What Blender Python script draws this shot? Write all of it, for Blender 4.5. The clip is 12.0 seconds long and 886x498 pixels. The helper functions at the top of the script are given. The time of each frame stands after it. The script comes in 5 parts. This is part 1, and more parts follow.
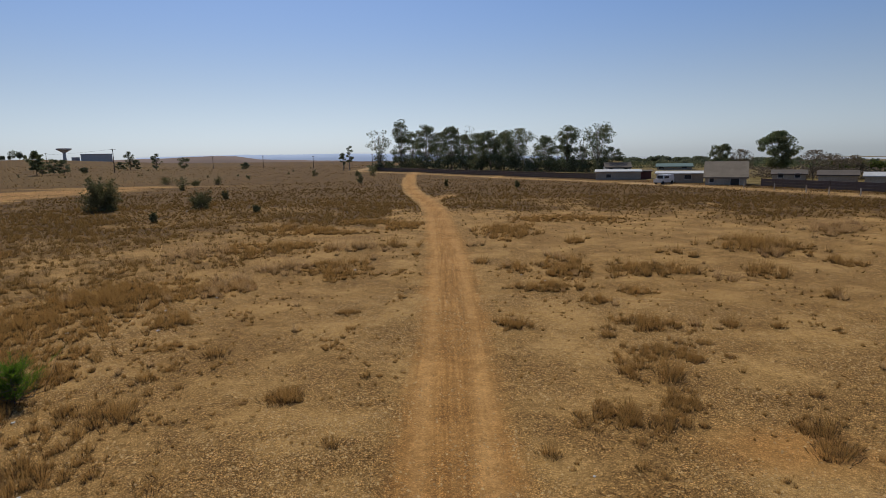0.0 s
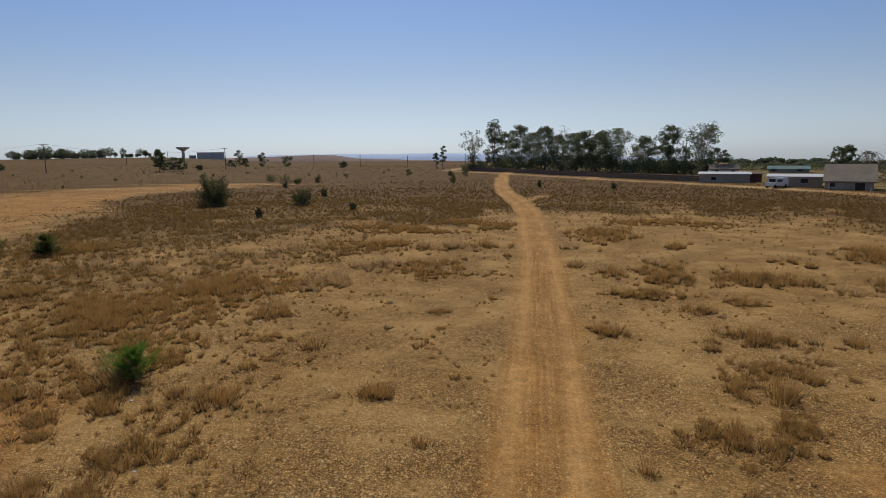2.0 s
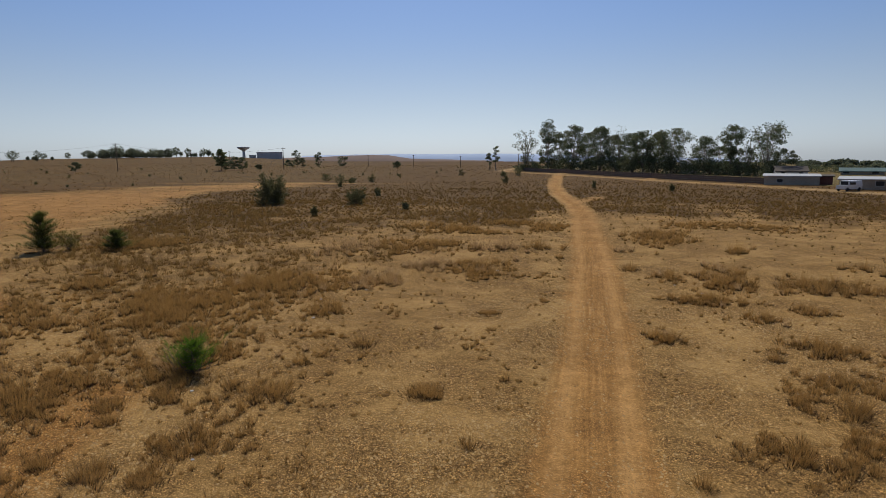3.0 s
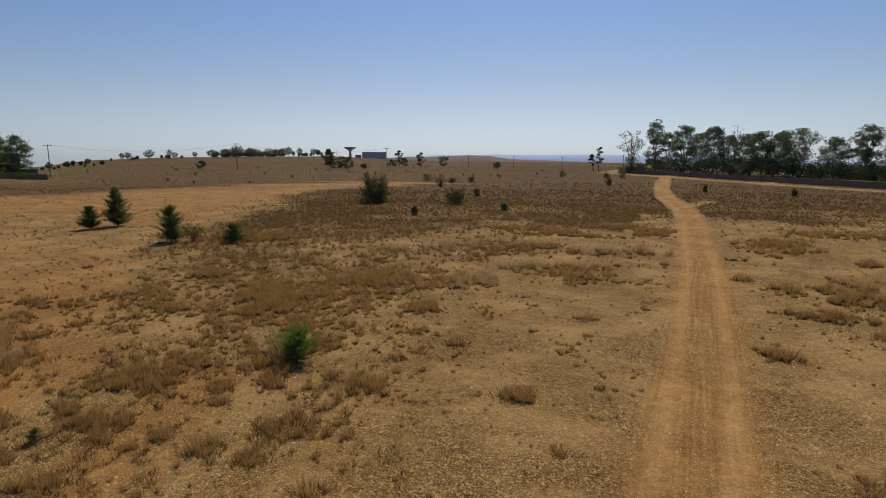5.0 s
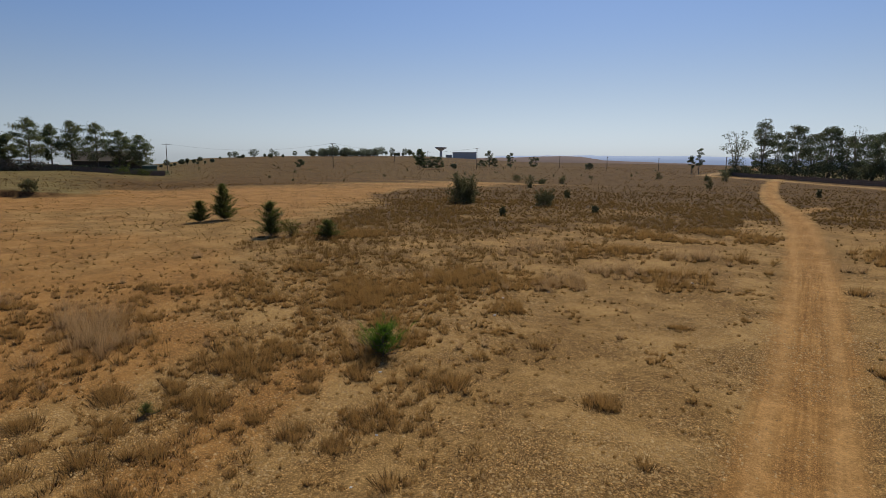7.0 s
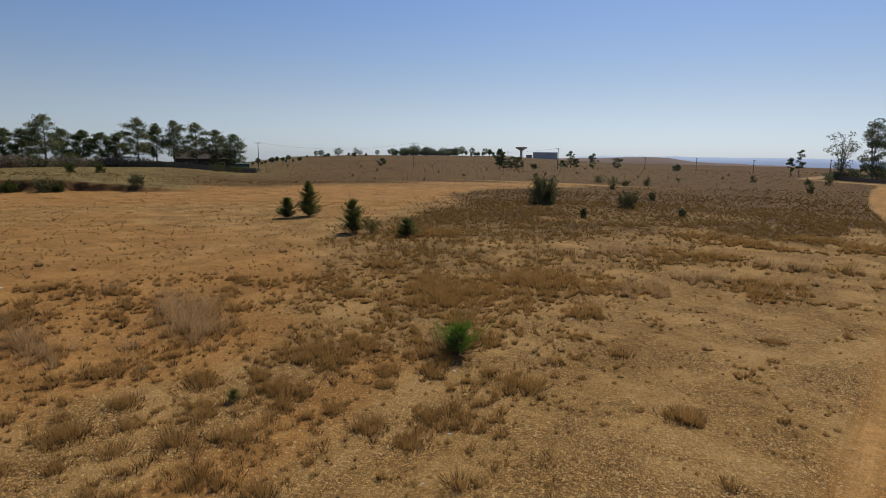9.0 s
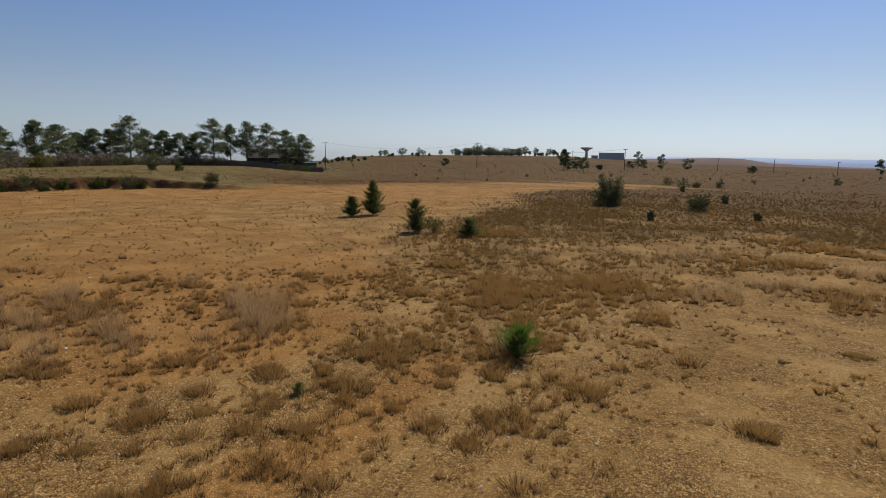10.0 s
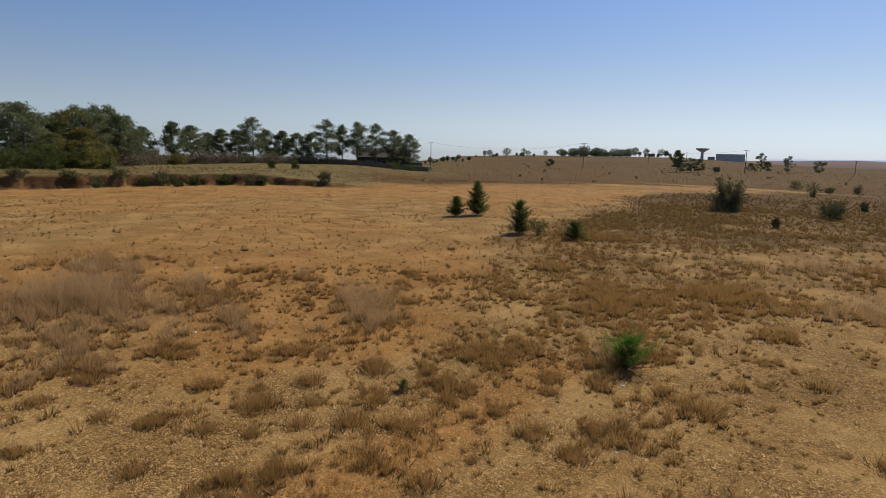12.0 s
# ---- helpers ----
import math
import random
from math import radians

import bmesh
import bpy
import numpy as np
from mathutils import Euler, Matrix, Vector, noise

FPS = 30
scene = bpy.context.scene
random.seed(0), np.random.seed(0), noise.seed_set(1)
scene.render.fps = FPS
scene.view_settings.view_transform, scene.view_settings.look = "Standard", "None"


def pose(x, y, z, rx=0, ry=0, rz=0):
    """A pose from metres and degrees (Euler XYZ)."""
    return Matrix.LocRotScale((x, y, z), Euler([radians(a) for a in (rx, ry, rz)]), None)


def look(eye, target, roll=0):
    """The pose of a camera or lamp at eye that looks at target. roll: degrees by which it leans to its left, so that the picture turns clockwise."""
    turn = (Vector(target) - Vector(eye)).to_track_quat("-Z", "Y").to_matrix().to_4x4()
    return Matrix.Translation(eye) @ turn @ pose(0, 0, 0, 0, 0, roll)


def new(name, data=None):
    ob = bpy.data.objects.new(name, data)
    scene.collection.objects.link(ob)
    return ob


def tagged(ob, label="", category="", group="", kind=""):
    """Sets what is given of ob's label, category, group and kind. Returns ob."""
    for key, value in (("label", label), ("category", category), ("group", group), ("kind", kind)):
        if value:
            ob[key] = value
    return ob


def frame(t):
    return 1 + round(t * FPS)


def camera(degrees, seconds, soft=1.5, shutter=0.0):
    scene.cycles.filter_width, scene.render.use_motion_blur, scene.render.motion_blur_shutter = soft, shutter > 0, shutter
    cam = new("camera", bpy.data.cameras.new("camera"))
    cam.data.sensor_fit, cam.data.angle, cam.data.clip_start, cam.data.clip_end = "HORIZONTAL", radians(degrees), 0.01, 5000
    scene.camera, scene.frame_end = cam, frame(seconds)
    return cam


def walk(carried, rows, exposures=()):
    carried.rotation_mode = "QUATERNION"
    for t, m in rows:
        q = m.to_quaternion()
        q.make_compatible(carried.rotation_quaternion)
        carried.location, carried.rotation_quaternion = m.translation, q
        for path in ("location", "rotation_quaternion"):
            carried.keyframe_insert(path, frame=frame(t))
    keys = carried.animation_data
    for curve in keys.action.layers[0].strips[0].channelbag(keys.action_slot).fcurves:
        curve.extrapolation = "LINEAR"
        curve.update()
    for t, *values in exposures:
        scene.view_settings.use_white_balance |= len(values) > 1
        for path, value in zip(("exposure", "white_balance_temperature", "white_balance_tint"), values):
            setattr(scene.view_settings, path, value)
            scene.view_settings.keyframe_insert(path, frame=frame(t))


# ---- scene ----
cam = camera(73.68, 12.0, soft=0.75)

# seconds, x, y, z, yaw, pitch, roll: a hovering drone that turns slowly to its left
PATH = [
    (0.0, 0.022, -0.019, 6.493, 0.000, -9.188, -0.967),
    (0.5, -0.024, 0.061, 6.497, 2.303, -9.164, -0.884),
    (1.0, -0.058, 0.123, 6.502, 4.416, -9.134, -0.804),
    (1.5, -0.083, 0.169, 6.505, 6.559, -9.101, -0.725),
    (2.0, -0.098, 0.202, 6.508, 8.806, -9.066, -0.647),
    (2.5, -0.107, 0.224, 6.511, 11.251, -9.031, -0.567),
    (3.0, -0.109, 0.239, 6.514, 13.836, -8.997, -0.487),
    (3.2, -0.108, 0.243, 6.515, 14.760, -8.984, -0.454),
    (4.8, -0.085, 0.252, 6.523, 22.439, -8.900, -0.176),
    (5.0, -0.080, 0.252, 6.524, 23.376, -8.893, -0.139),
    (5.5, -0.070, 0.250, 6.527, 25.583, -8.880, -0.044),
    (6.0, -0.059, 0.249, 6.530, 27.788, -8.872, 0.054),
    (6.5, -0.051, 0.249, 6.533, 30.048, -8.871, 0.155),
    (7.0, -0.045, 0.250, 6.537, 31.921, -8.877, 0.259),
    (7.2, -0.044, 0.250, 6.538, 32.665, -8.881, 0.301),
    (8.8, -0.062, 0.258, 6.555, 38.098, -8.949, 0.641),
    (9.0, -0.069, 0.259, 6.557, 39.487, -8.962, 0.684),
    (9.5, -0.091, 0.260, 6.564, 42.728, -8.997, 0.788),
    (10.0, -0.121, 0.258, 6.572, 45.477, -9.036, 0.890),
    (10.5, -0.160, 0.252, 6.581, 47.954, -9.078, 0.986),
    (11.0, -0.209, 0.240, 6.591, 50.389, -9.122, 1.077),
    (11.5, -0.268, 0.220, 6.602, 52.878, -9.168, 1.160),
    (12.0, -0.339, 0.191, 6.614, 55.343, -9.212, 1.232),
]


def eye_row(x, y, z, yaw, pitch, roll):
    return Matrix.Translation((x, y, z)) @ pose(0, 0, 0, 90 + pitch, 0, yaw) @ pose(0, 0, 0, 0, 0, roll)


walk(cam, [(t, eye_row(*row)) for t, *row in PATH], ((0.0, -0.04), (3.0, -0.08), (7.0, -0.10), (9.0, -0.02), (10.5, 0.04), (12.0, 0.14)))

# ---- light ----
SUN_AZ, SUN_EL = 16.0, 48.0  # degrees to the left of +y, above the horizon
world = bpy.data.worlds.new("sky")
scene.world = world
world.use_nodes = True
sky = world.node_tree.nodes.new("ShaderNodeTexSky")
sky.sky_type = "NISHITA"
sky.sun_disc = False
sky.sun_elevation, sky.sun_rotation = radians(SUN_EL), radians(-SUN_AZ)
sky.altitude, sky.air_density, sky.dust_density, sky.ozone_density = 1500, 1.0, 1.7, 3.4
background = world.node_tree.nodes["Background"]
background.inputs["Strength"].default_value = 0.080


def hazy_sky(tree):
    """The clear sky, paler and whiter towards the horizon all the way round, as dusty winter air makes it."""
    co, sep, rng_node = tree.nodes.new("ShaderNodeTexCoord"), tree.nodes.new("ShaderNodeSeparateXYZ"), tree.nodes.new("ShaderNodeMapRange")
    tree.links.new(co.outputs["Generated"], sep.inputs[0])
    tree.links.new(sep.outputs["Z"], rng_node.inputs["Value"])
    rng_node.interpolation_type = "SMOOTHERSTEP"
    for slot, v in (("From Min", -0.02), ("From Max", 0.30), ("To Min", 0.70), ("To Max", 0.0)):
        rng_node.inputs[slot].default_value = v
    tint = tree.nodes.new("ShaderNodeMix")
    tint.data_type, tint.blend_type = "RGBA", "MULTIPLY"
    tint.inputs[0].default_value = 1.0
    tint.inputs[7].default_value = (0.89, 0.98, 1.13, 1)
    tree.links.new(sky.outputs[0], tint.inputs[6])
    haze = tree.nodes.new("ShaderNodeMix")
    haze.data_type = "RGBA"
    tree.links.new(rng_node.outputs[0], haze.inputs[0])
    tree.links.new(tint.outputs[2], haze.inputs[6])
    grey = tree.nodes.new("ShaderNodeRGBToBW")
    tree.links.new(sky.outputs[0], grey.inputs[0])
    white = tree.nodes.new("ShaderNodeMix")
    white.data_type, white.blend_type = "RGBA", "MULTIPLY"
    white.inputs[0].default_value = 1.0
    tree.links.new(grey.outputs[0], white.inputs[6])
    white.inputs[7].default_value = (0.86, 0.965, 1.09, 1)
    tree.links.new(white.outputs[2], haze.inputs[7])
    tree.links.new(haze.outputs[2], background.inputs["Color"])


hazy_sky(world.node_tree)

sun = new("sun", bpy.data.lights.new("sun", "SUN"))
sun.data.energy, sun.data.angle, sun.data.color = 3.35, radians(0.53), (1.0, 0.92, 0.76)
_a, _e = radians(SUN_AZ), radians(SUN_EL)
SUN_AT = Vector((-math.sin(_a) * math.cos(_e), math.cos(_a) * math.cos(_e), math.sin(_e)))
sun.matrix_world = look(SUN_AT * 300, (0, 0, 0))
scene.view_settings.exposure = 0.0

# ---- materials ----


def material(name, rough=0.9, metal=0.0, spec=0.3):
    m = bpy.data.materials.new(name)
    m.use_nodes = True
    b = m.node_tree.nodes["Principled BSDF"]
    b.inputs["Roughness"].default_value = rough
    b.inputs["Metallic"].default_value = metal
    b.inputs["Specular IOR Level"].default_value = spec
    return m, m.node_tree.nodes, m.node_tree.links, b


def noise_node(nodes, links, scale, detail=4.0, rough=0.6, coords="Object"):
    co = nodes.new("ShaderNodeTexCoord")
    n = nodes.new("ShaderNodeTexNoise")
    n.inputs["Scale"].default_value, n.inputs["Detail"].default_value, n.inputs["Roughness"].default_value = scale, detail, rough
    links.new(co.outputs[coords], n.inputs["Vector"])
    return n.outputs["Fac"]


def ramp(nodes, links, fac, lo, hi):
    r = nodes.new("ShaderNodeMapRange")
    r.inputs["From Min"].default_value, r.inputs["From Max"].default_value = lo, hi
    links.new(fac, r.inputs["Value"])
    return r.outputs["Result"]


def mix(nodes, links, fac, a, b, how="MIX"):
    n = nodes.new("ShaderNodeMix")
    n.data_type, n.blend_type = "RGBA", how
    for slot, v in ((0, fac), (6, a), (7, b)):
        if isinstance(v, (int, float)):
            n.inputs[slot].default_value = v
        elif isinstance(v, tuple):
            n.inputs[slot].default_value = (*v, 1)
        else:
            links.new(v, n.inputs[slot])
    return n.outputs[2]


def bump(nodes, links, bsdf, height, strength, distance):
    n = nodes.new("ShaderNodeBump")
    n.inputs["Strength"].default_value, n.inputs["Distance"].default_value = strength, distance
    links.new(height, n.inputs["Height"])
    links.new(n.outputs[0], bsdf.inputs["Normal"])


def worn(name, a, b, scale, fine=None, rough=0.85, metal=0.0, depth=0.01, spec=0.3):
    """Two tones of one surface mixed by stains, with a finer grain and relief."""
    m, nodes, links, bsdf = material(name, rough, metal, spec)
    big = ramp(nodes, links, noise_node(nodes, links, scale, 5), 0.3, 0.7)
    small = noise_node(nodes, links, fine or scale * 12, 3)
    col = mix(nodes, links, big, a, b)
    col = mix(nodes, links, 0.5, col, ramp(nodes, links, small, 0.1, 0.65), "MULTIPLY")
    links.new(col, bsdf.inputs["Base Color"])
    bump(nodes, links, bsdf, small, 0.5, depth)
    return m


def leafy(name, a, b, c=None, through_light=0.3, tuft=1.5):
    """Blades or leaves: tone by blade and by clump, letting some light through."""
    m, nodes, links, bsdf = material(name, 0.9, 0, 0.06)
    geo = nodes.new("ShaderNodeNewGeometry")
    col = mix(nodes, links, geo.outputs["Random Per Island"], a, b)
    if c:
        col = mix(nodes, links, ramp(nodes, links, noise_node(nodes, links, tuft, 3), 0.42, 0.62), col, c)
    links.new(col, bsdf.inputs["Base Color"])
    tr = nodes.new("ShaderNodeBsdfTranslucent")
    links.new(col, tr.inputs["Color"])
    mx = nodes.new("ShaderNodeMixShader")
    mx.inputs[0].default_value = through_light
    links.new(bsdf.outputs[0], mx.inputs[1])
    links.new(tr.outputs[0], mx.inputs[2])
    links.new(mx.outputs[0], nodes["Material Output"].inputs["Surface"])
    return m


def soil_material():
    m, nodes, links, bsdf = material("soil", 0.95, 0, 0.1)
    at1, at2 = nodes.new("ShaderNodeVertexColor"), nodes.new("ShaderNodeVertexColor")
    at1.layer_name, at2.layer_name = "cover", "cover2"
    s1, s2 = nodes.new("ShaderNodeSeparateColor"), nodes.new("ShaderNodeSeparateColor")
    links.new(at1.outputs[0], s1.inputs[0])
    links.new(at2.outputs[0], s2.inputs[0])
    n_big = noise_node(nodes, links, 0.12, 6, 0.65)
    n_mid = noise_node(nodes, links, 1.1, 6, 0.7)
    n_fine = noise_node(nodes, links, 14.0, 4, 0.7)
    n_speck = noise_node(nodes, links, 45.0, 2, 0.6)

    def edged(fac, amount):
        """A mask with a ragged edge."""
        a = nodes.new("ShaderNodeMath")
        a.operation = "MULTIPLY_ADD"
        links.new(n_mid, a.inputs[0])
        a.inputs[1].default_value = amount
        links.new(fac, a.inputs[2])
        return ramp(nodes, links, a.outputs[0], 0.25 + amount * 0.5, 0.75 + amount * 0.5)

    col = mix(nodes, links, ramp(nodes, links, n_big, 0.3, 0.7), (0.53, 0.33, 0.125), (0.48, 0.285, 0.095))
    col = mix(nodes, links, ramp(nodes, links, n_mid, 0.35, 0.75), col, (0.55, 0.345, 0.135))
    sand = mix(nodes, links, ramp(nodes, links, n_mid, 0.3, 0.7), (0.49, 0.25, 0.074), (0.52, 0.285, 0.095))
    col = mix(nodes, links, edged(s1.outputs[1], 0.7), col, sand)
    litter = mix(nodes, links, ramp(nodes, links, n_mid, 0.3, 0.7), (0.165, 0.095, 0.032), (0.225, 0.13, 0.044))
    col = mix(nodes, links, edged(s1.outputs[0], 0.8), col, litter)
    green = mix(nodes, links, ramp(nodes, links, n_mid, 0.3, 0.7), (0.25, 0.195, 0.072), (0.31, 0.235, 0.094))
    col = mix(nodes, links, edged(s2.outputs[0], 0.5), col, green)
    track = mix(nodes, links, ramp(nodes, links, n_mid, 0.3, 0.7), (0.55, 0.295, 0.096), (0.49, 0.258, 0.08))
    lines_co, stretch, lines = nodes.new("ShaderNodeTexCoord"), nodes.new("ShaderNodeMapping"), nodes.new("ShaderNodeTexNoise")
    stretch.inputs["Scale"].default_value = (9.0, 0.22, 1.0)
    links.new(lines_co.outputs["Object"], stretch.inputs["Vector"])
    links.new(stretch.outputs[0], lines.inputs["Vector"])
    lines.inputs["Scale"].default_value, lines.inputs["Detail"].default_value = 1.0, 3.0
    track = mix(nodes, links, 1.0, track, mix(nodes, links, ramp(nodes, links, lines.outputs["Fac"], 0.35, 0.65), (0.74, 0.70, 0.66), (1.12, 1.12, 1.12)), "MULTIPLY")
    col = mix(nodes, links, s1.outputs[2], col, track)
    # dark red-brown earth that also paints the bank's shade and the far plain's haze
    col = mix(nodes, links, at2.outputs["Alpha"], col, mix(nodes, links, ramp(nodes, links, n_mid, 0.3, 0.7), (0.10, 0.055, 0.026), (0.21, 0.11, 0.05)))
    col = mix(nodes, links, s2.outputs[1], col, (0.62, 0.43, 0.23))
    # loose gravel of two sizes: each stone has its own tone, crevice shade painted dark in the gaps
    co = nodes.new("ShaderNodeTexCoord")
    bed = ramp(nodes, links, n_big, 0.30, 0.55)
    calm = nodes.new("ShaderNodeMath")
    calm.operation = "MAXIMUM"
    links.new(s2.outputs[2], calm.inputs[0])
    half = nodes.new("ShaderNodeMath")
    half.operation = "MULTIPLY"
    links.new(s1.outputs[2], half.inputs[0])
    half.inputs[1].default_value = 0.65
    sandy = nodes.new("ShaderNodeMath")
    sandy.operation = "MULTIPLY_ADD"
    links.new(s1.outputs[1], sandy.inputs[0])
    sandy.inputs[1].default_value = 0.55
    links.new(half.outputs[0], sandy.inputs[2])
    links.new(sandy.outputs[0], calm.inputs[1])
    heights = []
    rough_zone = nodes.new("ShaderNodeMapRange")
    links.new(noise_node(nodes, links, 0.33, 5, 0.6), rough_zone.inputs["Value"])
    for slot, v in (("From Min", 0.38), ("From Max", 0.55), ("To Min", 0.42), ("To Max", 1.15)):
        rough_zone.inputs[slot].default_value = v
    rough_zone = rough_zone.outputs[0]
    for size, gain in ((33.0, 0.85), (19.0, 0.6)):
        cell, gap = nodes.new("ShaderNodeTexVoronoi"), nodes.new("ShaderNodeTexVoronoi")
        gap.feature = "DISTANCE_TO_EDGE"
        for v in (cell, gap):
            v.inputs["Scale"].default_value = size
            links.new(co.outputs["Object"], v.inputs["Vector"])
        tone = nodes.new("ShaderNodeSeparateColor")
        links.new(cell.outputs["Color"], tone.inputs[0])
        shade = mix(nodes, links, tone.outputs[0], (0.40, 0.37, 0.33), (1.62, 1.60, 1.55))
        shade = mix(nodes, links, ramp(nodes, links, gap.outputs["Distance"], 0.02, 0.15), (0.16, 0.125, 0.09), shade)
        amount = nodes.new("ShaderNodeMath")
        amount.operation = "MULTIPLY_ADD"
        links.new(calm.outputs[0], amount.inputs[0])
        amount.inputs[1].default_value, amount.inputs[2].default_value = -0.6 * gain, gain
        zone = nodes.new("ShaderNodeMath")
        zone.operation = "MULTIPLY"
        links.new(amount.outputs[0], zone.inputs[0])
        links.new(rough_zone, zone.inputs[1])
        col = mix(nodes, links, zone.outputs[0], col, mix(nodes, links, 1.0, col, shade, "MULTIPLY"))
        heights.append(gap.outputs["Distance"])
    rut = mix(nodes, links, ramp(nodes, links, n_mid, 0.3, 0.7), (0.61, 0.35, 0.13), (0.56, 0.315, 0.112))
    col = mix(nodes, links, s2.outputs[2], col, rut)
    stain = noise_node(nodes, links, 2.6, 5, 0.75)
    col = mix(nodes, links, 1.0, col, mix(nodes, links, ramp(nodes, links, stain, 0.32, 0.68), (0.80, 0.78, 0.75), (1.2, 1.2, 1.2)), "MULTIPLY")
    gritty = mix(nodes, links, ramp(nodes, links, n_fine, 0.3, 0.7), (0.66, 0.66, 0.66), (1.22, 1.22, 1.22))
    col = mix(nodes, links, 1.0, col, gritty, "MULTIPLY")
    # dark specks painted in for the tiny shadows of pebbles
    col = mix(nodes, links, ramp(nodes, links, n_speck, 0.60, 0.72), col, mix(nodes, links, bed, col, (0.10, 0.062, 0.026)))
    links.new(col, bsdf.inputs["Base Color"])
    hgt = mix(nodes, links, 0.6, n_speck, heights[0])
    bump(nodes, links, bsdf, hgt, 0.95, 0.042)
    return m


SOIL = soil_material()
STONE = leafy("pebble", (0.58, 0.40, 0.19), (0.24, 0.145, 0.065), None, 0.0)
STRAW = leafy("dry_grass", (0.60, 0.36, 0.125), (0.26, 0.145, 0.045), (0.40, 0.23, 0.075), 0.5, 1.6)
PALESTRAW = leafy("pale_grass", (0.72, 0.49, 0.25), (0.36, 0.22, 0.10), (0.54, 0.35, 0.165), 0.55, 1.2)
# old low leaves, darkened to carry the shade at a tuft's foot
SHADETUFT = leafy("shade_tuft", (0.17, 0.10, 0.044), (0.05, 0.03, 0.015), (0.115, 0.085, 0.048), 0.15, 1.6)
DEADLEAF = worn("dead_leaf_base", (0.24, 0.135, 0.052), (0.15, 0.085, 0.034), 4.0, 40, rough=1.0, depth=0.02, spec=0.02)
NEEDLE = leafy("pine_needle", (0.10, 0.12, 0.032), (0.19, 0.20, 0.06), None, 0.4)
FRESH = leafy("fresh_needle", (0.085, 0.17, 0.018), (0.19, 0.30, 0.04), None, 0.4)
BUSHLEAF = leafy("bush_leaf", (0.10, 0.10, 0.045), (0.18, 0.17, 0.08), None, 0.34)
GREENLEAF = leafy("green_leaf", (0.08, 0.098, 0.026), (0.135, 0.15, 0.042), None, 0.35)
GUMLEAF = leafy("gum_leaf", (0.10, 0.125, 0.065), (0.18, 0.20, 0.11), (0.195, 0.195, 0.11), 0.33, 0.15)
PINELEAF = leafy("pine_leaf", (0.11, 0.14, 0.065), (0.21, 0.235, 0.115), (0.22, 0.21, 0.10), 0.42, 0.15)
# leaf green paled so that distant haze is part of its colour
HAZYLEAF = leafy("hazed_leaf", (0.12, 0.135, 0.085), (0.19, 0.205, 0.13), None, 0.42)
MIDTUFT = leafy("field_tuft", (0.26, 0.155, 0.053), (0.15, 0.088, 0.031), (0.215, 0.135, 0.047), 0.4, 0.6)
FIELDSTRAW = leafy("field_grass", (0.40, 0.24, 0.082), (0.20, 0.115, 0.039), (0.29, 0.175, 0.06), 0.45, 0.8)
OLIVELEAF = leafy("olive_leaf", (0.15, 0.14, 0.04), (0.25, 0.21, 0.06), None, 0.35)
TWIG = leafy("bare_twig", (0.17, 0.13, 0.09), (0.27, 0.215, 0.15), None, 0.2)
BARK = worn("bark", (0.20, 0.16, 0.12), (0.11, 0.085, 0.06), 2.0, 30)
PALEBARK = worn("pale_bark", (0.42, 0.36, 0.29), (0.24, 0.19, 0.14), 1.0, 20)
POLEWOOD = worn("pole_wood", (0.14, 0.10, 0.07), (0.20, 0.15, 0.10), 1.0, 25)
WALLBRICK = worn("wall_panel", (0.16, 0.11, 0.085), (0.23, 0.165, 0.125), 0.4, 8)
PLASTER = worn("plaster", (0.50, 0.42, 0.33), (0.40, 0.33, 0.25), 0.5, 9)
WHITEWALL = worn("white_paint", (0.72, 0.69, 0.63), (0.60, 0.56, 0.50), 0.6, 9)
THATCH = worn("thatch", (0.24, 0.19, 0.14), (0.33, 0.27, 0.20), 0.5, 14, depth=0.05)
TIN = worn("roof_sheet", (0.62, 0.62, 0.62), (0.50, 0.50, 0.49), 0.4, 6, rough=0.5)
DARKROOF = worn("dark_roof", (0.085, 0.07, 0.06), (0.13, 0.105, 0.09), 0.5, 8)
TEALROOF = worn("teal_roof", (0.07, 0.13, 0.12), (0.10, 0.17, 0.155), 0.3, 6, rough=0.6)
CONCRETE = worn("concrete", (0.66, 0.63, 0.60), (0.56, 0.535, 0.51), 0.15, 2)
DARK = worn("dark_opening", (0.02, 0.02, 0.022), (0.035, 0.033, 0.03), 1.0, 8, rough=0.4)
GLASS = worn("dark_glass", (0.03, 0.035, 0.04), (0.04, 0.045, 0.05), 1.0, 8, rough=0.1, spec=0.5)
CARPAINT = worn("white_car_paint", (0.75, 0.75, 0.74), (0.68, 0.68, 0.67), 0.8, 20, rough=0.3, spec=0.5, depth=0.001)
RUBBER = worn("rubber", (0.025, 0.025, 0.025), (0.04, 0.038, 0.035), 3.0, 30)
CABLE = worn("cable", (0.05, 0.05, 0.05), (0.07, 0.07, 0.07), 1.0, 10)
PAPER = worn("litter_paper", (0.75, 0.74, 0.70), (0.62, 0.60, 0.56), 4.0, 30)
MAROON = worn("maroon_paint", (0.16, 0.05, 0.04), (0.22, 0.09, 0.07), 0.6, 9)


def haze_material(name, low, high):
    """Hazy distance: what the air shows of hills many kilometres away, painted as a haze colour that also glows."""
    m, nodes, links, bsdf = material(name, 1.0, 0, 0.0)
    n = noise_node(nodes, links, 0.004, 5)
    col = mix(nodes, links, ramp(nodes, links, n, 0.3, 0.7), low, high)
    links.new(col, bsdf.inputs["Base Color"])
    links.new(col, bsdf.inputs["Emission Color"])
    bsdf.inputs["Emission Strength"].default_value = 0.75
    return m


